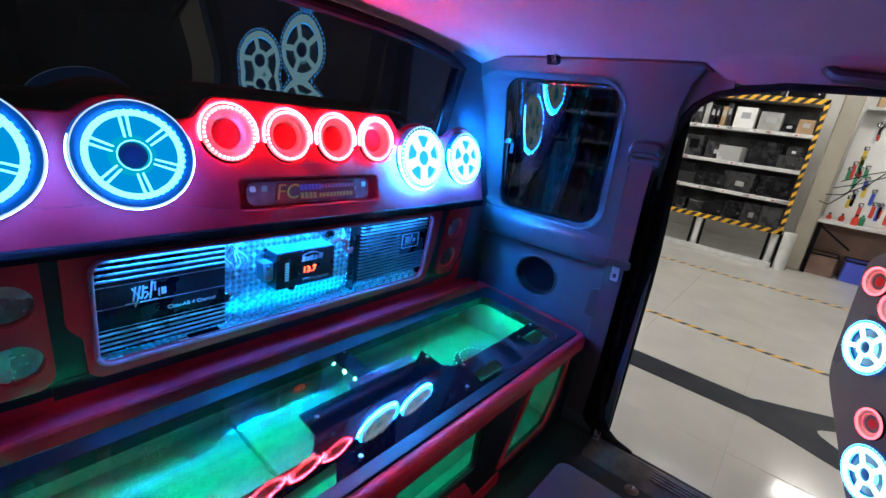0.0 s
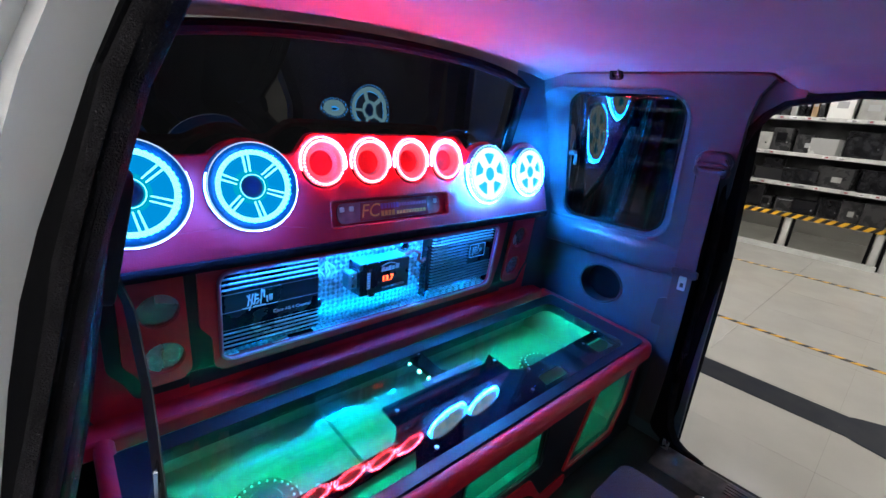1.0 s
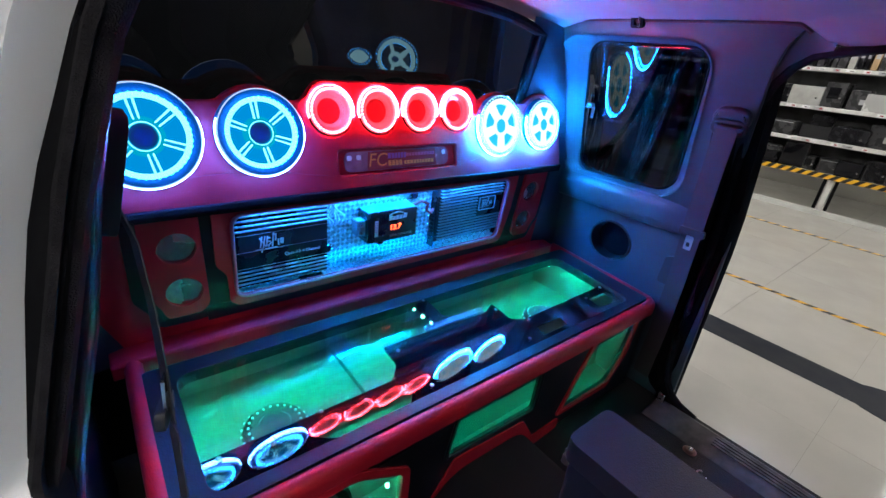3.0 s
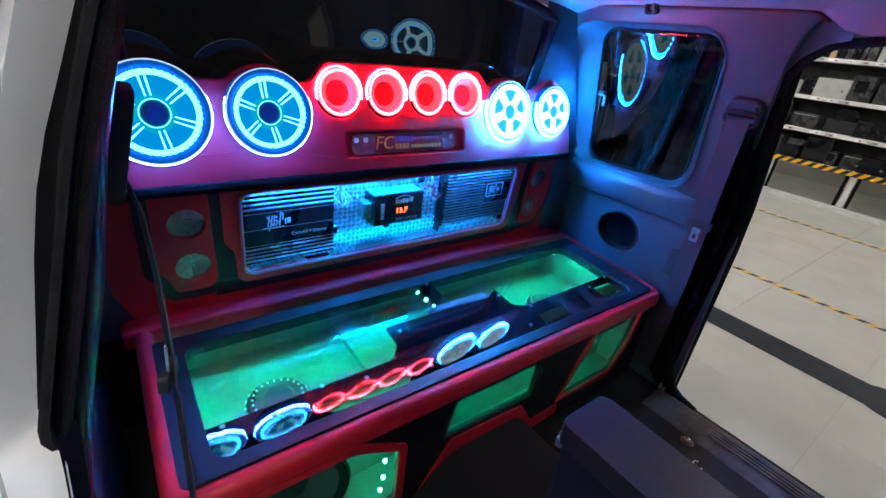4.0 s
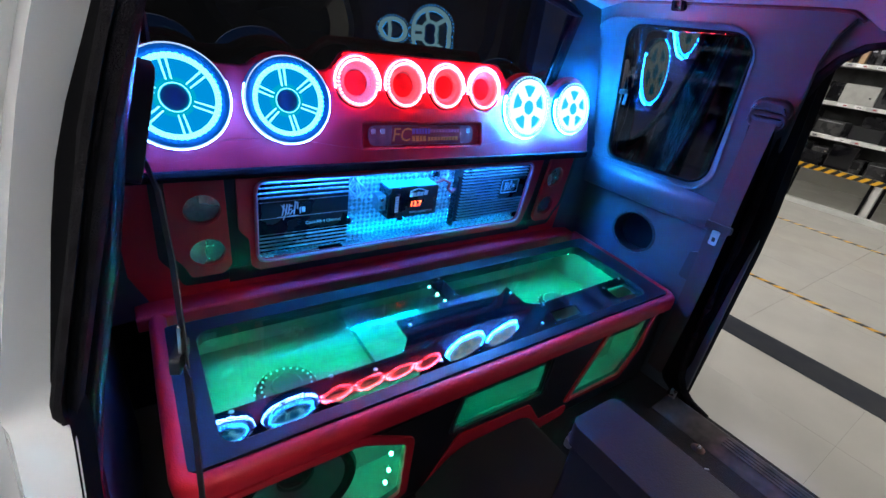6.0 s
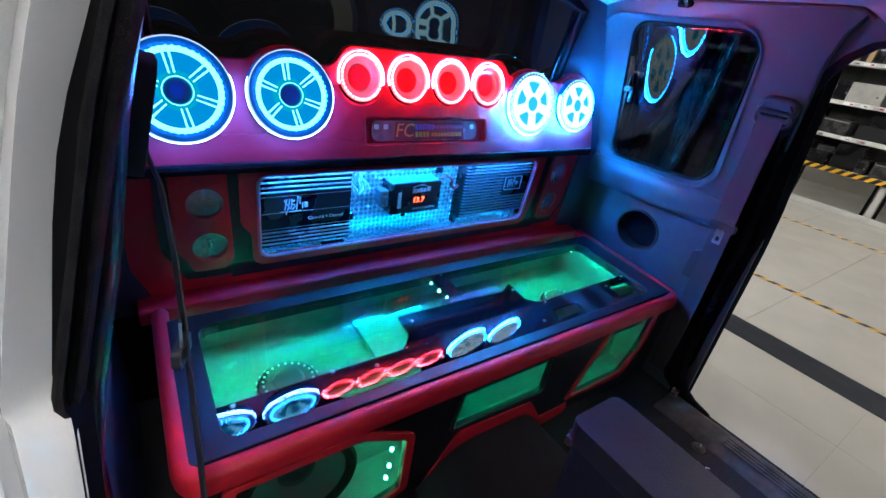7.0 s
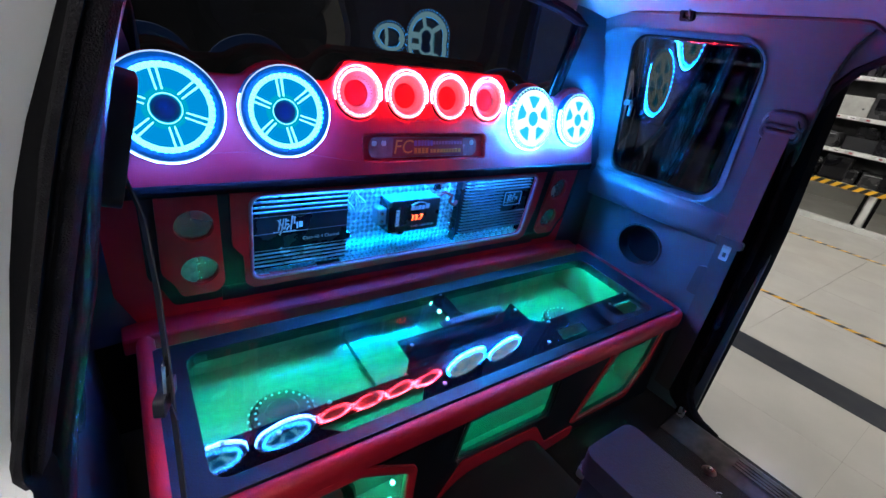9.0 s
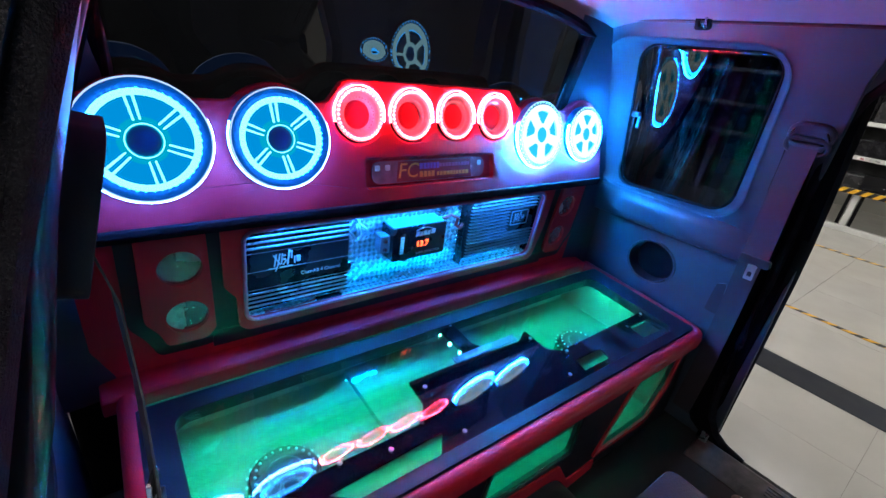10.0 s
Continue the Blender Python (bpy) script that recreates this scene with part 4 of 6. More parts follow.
part("label", plate([(0.250, 0.046), (0.462, 0.046), (0.458, 0.090), (0.254, 0.090)], (), 0.001, SG @ Matrix.Translation((0, 0, -0.0045))), print_red, sg, "dark red printed label")
part("lettering", letters("FC", 0.046, SG @ Matrix.Translation((0.278, 0.068, -0.004)), None, 0.0006, 0.2), print_orange, sg, "orange outlined letters")
for u0, u1, v0, v1, mt in ((0.310, 0.358, 0.071, 0.084, print_purple), (0.364, 0.450, 0.074, 0.082, print_pink), (0.310, 0.350, 0.053, 0.066, print_orange), (0.358, 0.450, 0.054, 0.063, print_orange)):
    x = u0
    while x < u1:
        w = random.uniform(0.005, 0.009)
        part("writing_bar", plate([(x, v0), (x + w, v0), (x + w, v1), (x, v1)], (), 0.0006, SG @ Matrix.Translation((0, 0, -0.0038))), mt, sg)
        x += w + 0.0022
for u in (0.203, 0.228, 0.488):
    bm = plate(rr(u - 0.006, u + 0.006, 0.072, 0.084, 0.003, 3), (), 0.001, SG @ Matrix.Translation((0, 0, -0.0045)))
    part("sticker", bm, print_white, sg)


# ---- amplifiers in the niche ----
def amp_logo(m, size, mat, parent):
    """Plain strokes in place of the maker's mark."""
    bm = bmesh.new()
    for u, v, w, h, a in ((0.0, 0.0, 0.10, 0.9, 10), (0.22, 0.0, 0.10, 0.9, 10), (0.11, 0.0, 0.09, 0.9, -30), (0.42, 0.05, 0.10, 0.8, 6), (0.56, 0.28, 0.22, 0.12, 0), (0.56, 0.0, 0.2, 0.10, 0), (0.60, -0.25, 0.09, 0.4, 35),
                          (0.85, 0.1, 0.10, 1.1, 8), (0.98, 0.5, 0.28, 0.12, 0), (1.05, 0.22, 0.10, 0.45, 0), (1.25, -0.15, 0.09, 0.5, 0), (1.5, -0.1, 0.26, 0.42, 0), (-0.2, -0.55, 0.5, 0.05, 0), (0.7, -0.55, 0.9, 0.05, 0), (0.08, -0.55, 0.06, 0.5, 20)):
        q = m @ Matrix.Translation((u * size, v * size, 0)) @ Matrix.Rotation(radians(-a), 4, "Z")
        plate([(-w / 2 * size, -h / 2 * size), (w / 2 * size, -h / 2 * size), (w / 2 * size, h / 2 * size), (-w / 2 * size, h / 2 * size)], (), 0.0006, q, bm)
    return part("logo", bm, mat, parent, "maker's mark drawn as plain strokes")


a1 = thing("amplifier", (0.04, 0.06, 1.055), "black four-channel amplifier with bright horizontal ribs", "amplifier", "amplifiers")
A1 = plane_at((-0.097, 0.048, 1.045), (1, 0, 0), (0, -0.03, 1)) @ Matrix.Scale(1.018, 4)
part("case", plate(rr(0, 0.252, 0.018, 0.213, 0.004, 3), (), 0.040, A1), amp_black, a1, bevel=0.002)
for v in (0.196, 0.184, 0.172, 0.160, 0.056, 0.046, 0.036, 0.026):
    w = 0.0042 if v > 0.1 else 0.0036
    part("rib", plate([(0.001, v), (0.252, v), (0.252, v + w), (0.001, v + w)], (), 0.004, A1 @ Matrix.Translation((0, 0, 0.003))), amp_rib, a1, bevel=0.001)
for v in (0.150, 0.108, 0.066):
    part("seam", plate([(0.0, v), (0.252, v), (0.252, v + 0.0009), (0.0, v + 0.0009)], (), 0.001, A1 @ Matrix.Translation((0, 0, 0.0008))), amp_rib, a1)
amp_logo(A1 @ Matrix.Translation((0.088, 0.128, 0.0012)), 0.032, print_white, a1)
part("lettering", letters("Class-AB 4 Channel", 0.0112, A1 @ Matrix.Translation((0.186, 0.087, 0.0008))), print_white, a1, "white printed words")

a2 = thing("amplifier", (0.66, 0.08, 1.055), "black finned monoblock amplifier with framed badge", "amplifier", "amplifiers")
A2 = plane_at((0.529, 0.068, 1.045), (1, 0.02, 0), (0, -0.03, 1)) @ Matrix.Scale(1.018, 4)
part("case", plate(rr(0, 0.285, 0.018, 0.213, 0.004, 3), (), 0.022, A2), amp_black, a2, bevel=0.002)
for k in range(19):
    v = 0.205 - k * 0.0100
    wide = 1 if 5 < k < 13 else 0
    # Fading light is put into colour: fins below the fifth are darker.
    part("fin", plate([(0.012, v), (0.168 if wide else 0.284, v), (0.168 if wide else 0.284, v + 0.0024), (0.012, v + 0.0024)], (), 0.010, A2 @ Matrix.Translation((0, 0, 0.009))), fin_faded if k > 4 else amp_rib, a2)
bm = plate(rr(0.176, 0.250, 0.100, 0.146, 0.003, 2), [rr(0.178, 0.248, 0.102, 0.144, 0.002, 2)], 0.003, A2 @ Matrix.Translation((0, 0, 0.008)))
part("badge_frame", bm, amp_rib, a2)
amp_logo(A2 @ Matrix.Translation((0.194, 0.125, 0.005)), 0.026, print_grey, a2)
part("terminal_side", plate([(0, 0), (0.032, 0), (0.032, 0.21), (0, 0.21)], (), 0.004, plane_at((0.527, 0.098, 1.046), (0.0, -1, 0), (0, -0.03, 1))), amp_black, a2)
for k in range(6):
    bm = lathe([(0.0, 0.004), (0.0045, 0.004), (0.0055, 0.0)], 16, plane_at((0.519, 0.088, 1.075 + k * 0.014), (0, -1, 0), (0, 0, 1)))
    part("terminal", bm, chrome, a2)
cap = thing("capacitor", (0.335, 0.06, 1.11), "black power capacitor box with red digital voltage display", "capacitor")
CP = plane_at((0.2715, 0.0334, 1.119), (1, 0.02, 0), (0, -0.02, 1)) @ Matrix.Scale(1.018, 4)
part("case", plate(rr(0, 0.160, 0, 0.088, 0.003, 3), (), 0.055, CP), amp_black, cap, bevel=0.002)
part("top_cover", plate([(0.002, 0.003), (0.158, 0.003), (0.158, 0.053), (0.002, 0.053)], (), 0.002, plane_at((0.2725, 0.0334, 1.2106), (1, 0.02, 0), (0, 1, 0))), aluminium, cap, "bright aluminium top")
part("display", letters("13.7", 0.022, CP @ Matrix.Translation((0.088, 0.037, 0.0006))), digit_red, cap, "glowing red digits")
part("lettering", letters("SUPER CAPACITOR", 0.0088, CP @ Matrix.Translation((0.108, 0.012, 0.0006))), print_grey, cap, "small grey words")
for k in range(7):
    bm = plate([(0.022, 0.018 + k * 0.0068), (0.032, 0.018 + k * 0.0068), (0.032, 0.023 + k * 0.0068), (0.022, 0.023 + k * 0.0068)], (), 0.0006, CP @ Matrix.Translation((0, 0, 0.0006)))
    part("writing_bar", bm, print_white, cap)
bm = bmesh.new()
for u, v, w, h in ((0.066, 0.060, 0.010, 0.012), (0.078, 0.060, 0.008, 0.010), (0.088, 0.060, 0.010, 0.012), (0.100, 0.060, 0.009, 0.011), (0.112, 0.061, 0.012, 0.013)):
    plate([(u, v), (u + w, v), (u + w + 0.002, v + h), (u + 0.002, v + h)], (), 0.0006, CP @ Matrix.Translation((0, 0, 0.0006)), bm)
sweep([CP @ Vector((0.066 + 0.005 * k, 0.0745 + 0.007 * math.sin(k * 0.3), 0.001)) for k in range(12)], [(-0.0008, -0.0008), (0.0008, -0.0008), (0.0008, 0.0008), (-0.0008, 0.0008)], bm, False, (0, -1, 0))
part("logo", bm, print_white, cap, "maker's mark drawn as plain strokes")
part("terminal_block", cube(0.246, 0.272, 0.047, 0.079, 1.141, 1.186), aluminium, cap, "silver terminal block", bevel=0.002)
for zz in (1.160, 1.183):
    part("terminal_screw", lathe([(0, 0.004), (0.005, 0.004), (0.006, 0)], 16, plane_at((0.258, 0.047, zz - 0.009), (1, 0, 0), (0, 0, 1))), steel, cap)

cab_ = thing("cable", (0.19, 0.09, 1.05), "coiled clear speaker cable bundle beside the amplifier", "cable")
for j in range(5):
    pts = [(0.184 + 0.006 * j + 0.010 * math.sin(t * 0.23 * (1 + 0.3 * j) + j * 1.9) + 0.004 * math.sin(t * 0.9 + j), 0.086 - 0.003 * j + 0.004 * math.cos(t * 0.5 + j), 1.278 - t * 0.0068) for t in range(16)]
    part("strand", tube(pts, 0.0032, 6), cable_clear, cab_)
cab_ = thing("cable", (0.47, 0.08, 1.08), "red power cable by the finned amplifier", "cable")
bm = tube([(0.44, 0.07, 1.20), (0.465, 0.055, 1.215), (0.485, 0.05, 1.205), (0.482, 0.052, 1.185), (0.495, 0.05, 1.175), (0.512, 0.06, 1.18)], 0.005, 8)
part("lead", bm, cable_red, cab_)
bm = tube([(0.47, 0.06, 1.20), (0.475, 0.05, 1.23), (0.468, 0.05, 1.25), (0.455, 0.07, 1.262), (0.44, 0.09, 1.25)], 0.004, 8)
part("lead", bm, cable_clear, cab_)
for x, z in ((0.175, 1.108), (0.452, 1.225), (0.34, 1.098)):
    g = thing("cable_gland", (x, 0.09, z), "shiny metal cable grommet on the checker plate", "grommet", "grommets")
    part("ring", torus(0.012, 0.004, 24, 8, plane_at((x, 0.082, z), (1, 0, 0), (0, 0, 1))), chrome, g)
    part("plug", lathe([(0, 0.004), (0.010, 0.002), (0.011, -0.008)], 20, plane_at((x, 0.082, z), (1, 0, 0), (0, 0, 1))), rubber, g)
jb = thing("fuse_holder", (0.10, 0.04, 1.045), "small black fuse holder with leads under the amplifier", "fuse holder")
part("body", cube(0.085, 0.150, 0.052, 0.068, 1.040, 1.050), black_acrylic, jb, bevel=0.002)
part("lead", tube([(0.085, 0.060, 1.046), (0.05, 0.057, 1.044), (0.02, 0.056, 1.043), (-0.03, 0.062, 1.043)], 0.003, 6), cable_red, jb)
part("lead", tube([(0.09, 0.055, 1.045), (0.03, 0.053, 1.043), (-0.02, 0.054, 1.043)], 0.0025, 6), cable_clear, jb)


# ---- the bench ----
BX0, BX1, BY0, BY1 = -0.305, 1.085, -0.438, -0.050
bench = thing("speaker_bench", (CX, -0.22, 0.60), "black and red vinyl speaker bench with a glazed green-lit top", "bench")
RAKE = Matrix.Translation((0, -0.25, GLASS_Z)) @ Matrix.Rotation(radians(4.0), 4, "X") @ Matrix.Translation((0, 0.25, -GLASS_Z))
TOP = RAKE @ Matrix.Translation((0, 0, GLASS_Z + 0.004))
frame_in = rr(-0.236, 0.998, -0.388, -0.086, 0.030, 6)
bm = plate(rr(BX0 + 0.010, BX1 - 0.012, BY0 + 0.022, BY1 + 0.004, 0.020, 5), [frame_in], 0.030, TOP)
part("top_frame", bm, black_vinyl, bench, bevel=0.004)
# red roll along the front and both ends
r = 0.019
line = [(BX0 + 0.008, 0.0, 0.950), (BX0 + 0.006, -0.2, 0.950)] + [(BX0 + 0.006 + 0.03 * (1 - math.cos(a)), BY0 + 0.036 - 0.03 * math.sin(a), 0.950) for a in [i * math.pi / 12 for i in range(7)]]
line += [(0.3, BY0 + 0.006, 0.950), (0.7, BY0 + 0.006, 0.950)] + [(BX1 - 0.036 + 0.03 * math.sin(a), BY0 + 0.036 - 0.03 * math.cos(a), 0.950) for a in [i * math.pi / 12 for i in range(7)]]
line += [(BX1 - 0.006, -0.2, 0.950), (BX1 - 0.008, 0.0, 0.950)]
prof = [(-0.016, -0.030), (0.016, -0.030), (0.018, -0.01), (0.016, 0.004), (0.010, 0.011), (0.0, 0.0135), (-0.010, 0.011), (-0.016, 0.004)]
part("red_roll", sweep([RAKE @ Vector(p) for p in line], prof), red_vinyl, bench, "padded red vinyl edge roll", angle=60)
# front board with its openings
FR = plane_at((0, -0.424, 0.60), (1, 0, 0), (0, 0.0, 1))
win_l = rounded([(-0.235, 0.045), (-0.235, 0.262), (0.0, 0.262), (0.108, 0.205), (0.105, 0.040), (-0.02, 0.012), (-0.16, 0.012)], 0.012)
win_m = rounded([(0.238, 0.168), (0.262, 0.280), (0.545, 0.284), (0.538, 0.158)], 0.012)
win_r = rounded([(0.678, 0.075), (0.800, 0.298), (1.015, 0.296), (0.985, 0.165), (0.925, 0.075)], 0.012)
bm = plate([(BX0 + 0.008, 0), (0.17, 0), (0.262, 0.145), (0.50, 0.130), (0.560, 0.020), (BX1 - 0.004, 0.0), (BX1 - 0.004, 0.325), (BX0 + 0.008, 0.325)], [win_l, win_m, win_r], 0.014, FR)
part("front_board", bm, black_vinyl, bench, bevel=0.003)


def grow(pts, d):
    c = Vector((sum(p[0] for p in pts) / len(pts), sum(p[1] for p in pts) / len(pts)))
    return [tuple(Vector(p) + (Vector(p) - c).normalized() * d) for p in pts]


for w, lab in ((win_l, "red vinyl window surround"), (win_r, "red vinyl window surround")):
    bm = plate(grow(w, 0.022), [w], 0.008, FR @ Matrix.Translation((0, 0, 0.006)))
    part("window_surround", bm, red_vinyl, bench, lab, bevel=0.003)
bm = plate(grow(win_m, 0.014), [grow(win_m, 0.001)], 0.006, FR @ Matrix.Translation((0, 0, 0.005)))
part("window_surround", bm, black_vinyl, bench, "black window surround", bevel=0.003)
for w in (win_l, win_m, win_r):
    p = part("front_pane", plate(grow(w, 0.003), (), 0.004, FR @ Matrix.Translation((0, 0, -0.008))), clear_glass, bench, "clear acrylic pane")
    p.visible_shadow = False
# red arch round the floor hump
bm = plate(rounded([(0.165, 0), (0.258, 0.148), (0.505, 0.132), (0.563, 0.045), (0.68, 0.050), (0.68, 0.012), (0.545, 0.0), (0.49, 0.075), (0.29, 0.09), (0.215, 0.0)], 0.012), (), 0.010, FR @ Matrix.Translation((0, 0, 0.004)))
part("red_arch", bm, red_vinyl, bench, "red vinyl arch over the floor hump", bevel=0.003)
part("side_board", cube(BX1 - 0.018, BX1 - 0.004, -0.424, 0.06, 0.60, 0.93), black_vinyl, bench)
part("side_board", cube(BX0 + 0.008, BX0 + 0.022, -0.424, 0.06, 0.60, 0.93), black_vinyl, bench)
# lining: tray under the glass and chamber behind the front panes
bm = bmesh.new()
box(bm, BX0 + 0.024, 1.065, -0.305, 0.055, 0.794, 0.800)
box(bm, BX0 + 0.024, 1.065, 0.050, 0.056, 0.794, 0.945)
box(bm, BX0 + 0.022, BX0 + 0.028, -0.41, 0.055, 0.61, 0.94)
box(bm, 1.060, 1.066, -0.41, 0.055, 0.61, 0.94)
box(bm, BX0 + 0.024, 1.065, -0.305, -0.300, 0.61, 0.925)
box(bm, BX0 + 0.024, 1.065, -0.408, -0.300, 0.605, 0.611)
part("lining", bm, liner, bench, "white glitter lining glowing green")
bm = plate([(0.152, -0.30), (0.40, -0.30), (0.40, 0.045), (0.156, 0.045)], (), 0.02, Matrix.Translation((0, 0, 0.818)))
part("inner_box", bm, liner, bench, "raised inner box", bevel=0.003)
p = part("glass_top", cube(-0.245, 1.006, -0.396, -0.078, GLASS_Z - 0.005, GLASS_Z - 0.001, RAKE), top_glass, bench, "clear glass top")
p.visible_shadow = False
PL = RAKE @ Matrix.Translation((0, 0, GLASS_Z - 0.0055))
winA = rounded([(-0.060, -0.352), (0.180, -0.342), (0.150, -0.384), (-0.012, -0.386)], 0.006)
winB = rounded([(0.600, -0.368), (0.612, -0.330), (0.715, -0.330), (0.705, -0.368)], 0.004)
winC = rounded([(0.880, -0.362), (0.885, -0.312), (0.985, -0.312), (0.985, -0.368)], 0.004)
bm = plate(rounded([(-0.242, -0.309), (0.153, -0.307), (0.186, -0.267), (0.189, -0.203), (0.315, -0.203), (0.523, -0.212), (0.570, -0.186), (0.568, -0.266), (0.601, -0.289), (1.002, -0.282), (1.002, -0.392), (-0.242, -0.392)], 0.005), [winA, winB, winC], 0.005, PL)
part("cover_plate", bm, black_acrylic, bench, "glossy black acrylic cover plate")
part("divider", plate(rounded([(0.362, -0.078), (0.405, -0.078), (0.402, -0.165), (0.440, -0.205), (0.345, -0.205), (0.366, -0.165)], 0.006), (), 0.012, PL), black_acrylic, bench, "black divider bar")
for k in range(36):
    x = 0.322 + k * 0.0056
    p = part("vent_slat", cube(x, x + 0.0026, -0.205 - 0.0004 * k * 0.2, -0.186, GLASS_Z - 0.0065, GLASS_Z - 0.0005, RAKE), slat_grey, bench)
for x, y in ((-0.209, -0.319), (-0.122, -0.337), (-0.019, -0.311), (0.072, -0.331), (0.154, -0.308), (0.212, -0.233), (0.218, -0.365), (0.390, -0.085), (0.387, -0.168), (0.556, -0.220), (0.611, -0.299), (0.549, -0.361), (0.789, -0.292), (0.873, -0.310), (0.977, -0.291)):
    part("screw", lathe([(0.0, 0.0022), (0.0030, 0.0018), (0.0048, 0.0)], 14, RAKE @ Matrix.Translation((x, y, GLASS_Z - 0.001))), steel, bench)
# hidden strips under the rim and visible beads
for x0, x1, y0, y1, z in ((-0.22, 0.35, -0.052, -0.046, 0.934), (0.42, 0.98, -0.052, -0.046, 0.934), (-0.2, 0.98, -0.398, -0.394, 0.850)):
    part("light_strip", cube(x0, x1, y0, y1, z, z + 0.003), led_green, bench, "green light strip")
# Unseen black shields, added to keep green light off wall and carpet.
part("strip_shield", cube(-0.21, 0.99, -0.405, -0.372, 0.856, 0.859), black_vinyl, bench)
part("strip_shield", cube(-0.21, 0.99, -0.4038, -0.4008, 0.836, 0.8555), black_vinyl, bench)
for x0, x1 in ((-0.23, 0.36), (0.41, 0.99)):
    part("strip_shield", cube(x0, x1, -0.045, -0.042, 0.922, 0.944), black_vinyl, bench)
for y0, y1, x in ((-0.30, -0.09, 1.035), (-0.30, -0.09, -0.268)):
    part("light_strip", cube(x, x + 0.005, y0, y1, 0.924, 0.927), led_green, bench)
for x, y, z in ((0.362, -0.082, 0.945), (0.364, -0.125, 0.943), (0.366, -0.165, 0.943), (1.0, -0.055, 0.925), (0.94, -0.345, 0.90), (0.095, -0.395, 0.795), (0.093, -0.395, 0.745), (0.091, -0.395, 0.69), (0.085, -0.395, 0.65)):
    part("light_bead", lathe([(0, 0.005), (0.004, 0.0035), (0.005, 0), (0.004, -0.0035), (0, -0.005)], 10, Matrix.Translation((x, y, z))), led_green_dot, bench, "green light bead")


def sub_motor(x, y, z0, z1):
    s = thing("subwoofer_magnet", (x, y, z0), "chrome-banded subwoofer magnet inside the bench", "subwoofer", "subwoofers")
    part("magnet", lathe([(0, z1), (0.030, z1), (0.034, z1 - 0.004), (0.060, z1 - 0.006), (0.062, z1 - 0.02), (0.062, z0)], 40, Matrix.Translation((x, y, 0))), magnet_steel, s)
    part("chrome_band", lathe([(0.063, z1 - 0.012), (0.066, z1 - 0.018), (0.066, z1 - 0.05), (0.063, z1 - 0.056)], 40, Matrix.Translation((x, y, 0))), magnet_steel, s)
    # White colour stands in for the glint on the chrome rivets.
    for k in range(44):
        r_, z_ = (0.0655, z1 - 0.016) if k % 2 else (0.052, z1 - 0.005)
        q = Matrix.Translation((x, y, z_)) @ Matrix.Rotation(2 * math.pi * k / 44, 4, "Z") @ Matrix.Translation((r_, 0, 0)) @ Matrix.Rotation(radians(60 if k % 2 else 0), 4, "Y")
        part("rivet", lathe([(0, 0.0035), (0.0022, 0.0025), (0.0030, 0)], 6, q), print_white, s)
    return s


sub_motor(-0.085, -0.225, 0.806, 0.885), sub_motor(0.775, -0.235, 0.806, 0.885)
sw = thing("subwoofer", (-0.10, -0.37, 0.62), "large dark subwoofer cone behind the bench front pane", "subwoofer")
SW = plane_at((-0.105, -0.360, 0.725), (1, 0, 0), (0, 0, 1))
part("surround", lathe([(0.125, 0.0), (0.125, 0.012), (0.118, 0.020), (0.105, 0.018), (0.098, 0.008)], 48, SW), rubber, sw)
part("cone", lathe([(0.099, 0.009), (0.04, -0.02), (0.0, -0.022)], 48, SW), cone_dark, sw)
part("cap", lathe([(0, -0.004), (0.025, -0.008), (0.04, -0.02)], 32, SW), black_acrylic, sw)


# ---- belts, console and small cab fittings ----
def seat_belt(left):
    b = thing("seat_belt", (2 * CX - 1.0 if left else 1.0, -0.50, 1.22), "grey seat belt hanging from its pillar guide, tongue hanging free", "seat belt", "seat belts")
    G = plane_at((1.012, -0.500, 1.535), (0, -1, 0), (-0.30, 0, 1))
    part("guide_cover", sided(plate(rr(-0.044, 0.044, -0.020, 0.034, 0.026, 8), [rr(-0.030, 0.030, -0.012, 0.006, 0.008, 5)], 0.026, G @ Matrix.Translation((0, 0, 0.022))), left), trim_grey, b, "rounded guide cover", bevel=0.008, segs=3)
    part("guide_loop", sided(tube([G @ Vector((u, v, 0.018)) for u, v in rr(-0.040, 0.040, -0.030, 0.000, 0.014, 5)], 0.0055, 8, True), left), trim_dark, b)
    flat = [(-0.027, -0.0008), (0.027, -0.0008), (0.027, 0.0008), (-0.027, 0.0008)]
    out = (-1, 0, 0.2)
    part("webbing", sided(sweep([(0.998, -0.497, 1.520), (0.990, -0.500, 1.40), (0.984, -0.503, 1.30), (0.982, -0.505, 1.235)], flat, None, False, out), left), webbing, b, "grey webbing")
    part("webbing", sided(sweep([(1.012, -0.49, 1.52), (1.03, -0.485, 1.40), (1.055, -0.48, 1.25), (1.080, -0.475, 1.05), (1.09, -0.47, 0.85), (1.095, -0.46, 0.66)], flat, None, False, out), left), webbing, b, "grey webbing")
    T = plane_at((0.979, -0.506, 1.222), (0, -1, 0), (-0.05, 0, 1))
    part("tongue_head", sided(plate(rr(-0.034, 0.034, 0.0, 0.022, 0.006, 4), (), 0.010, T), left), trim_dark, b, bevel=0.003)
    part("tongue", sided(plate(rr(-0.010, 0.010, -0.040, 0.002, 0.003, 3), [rr(-0.005, 0.005, -0.032, -0.018, 0.002, 3)], 0.003, T), left), steel, b, "steel tongue")
    return b


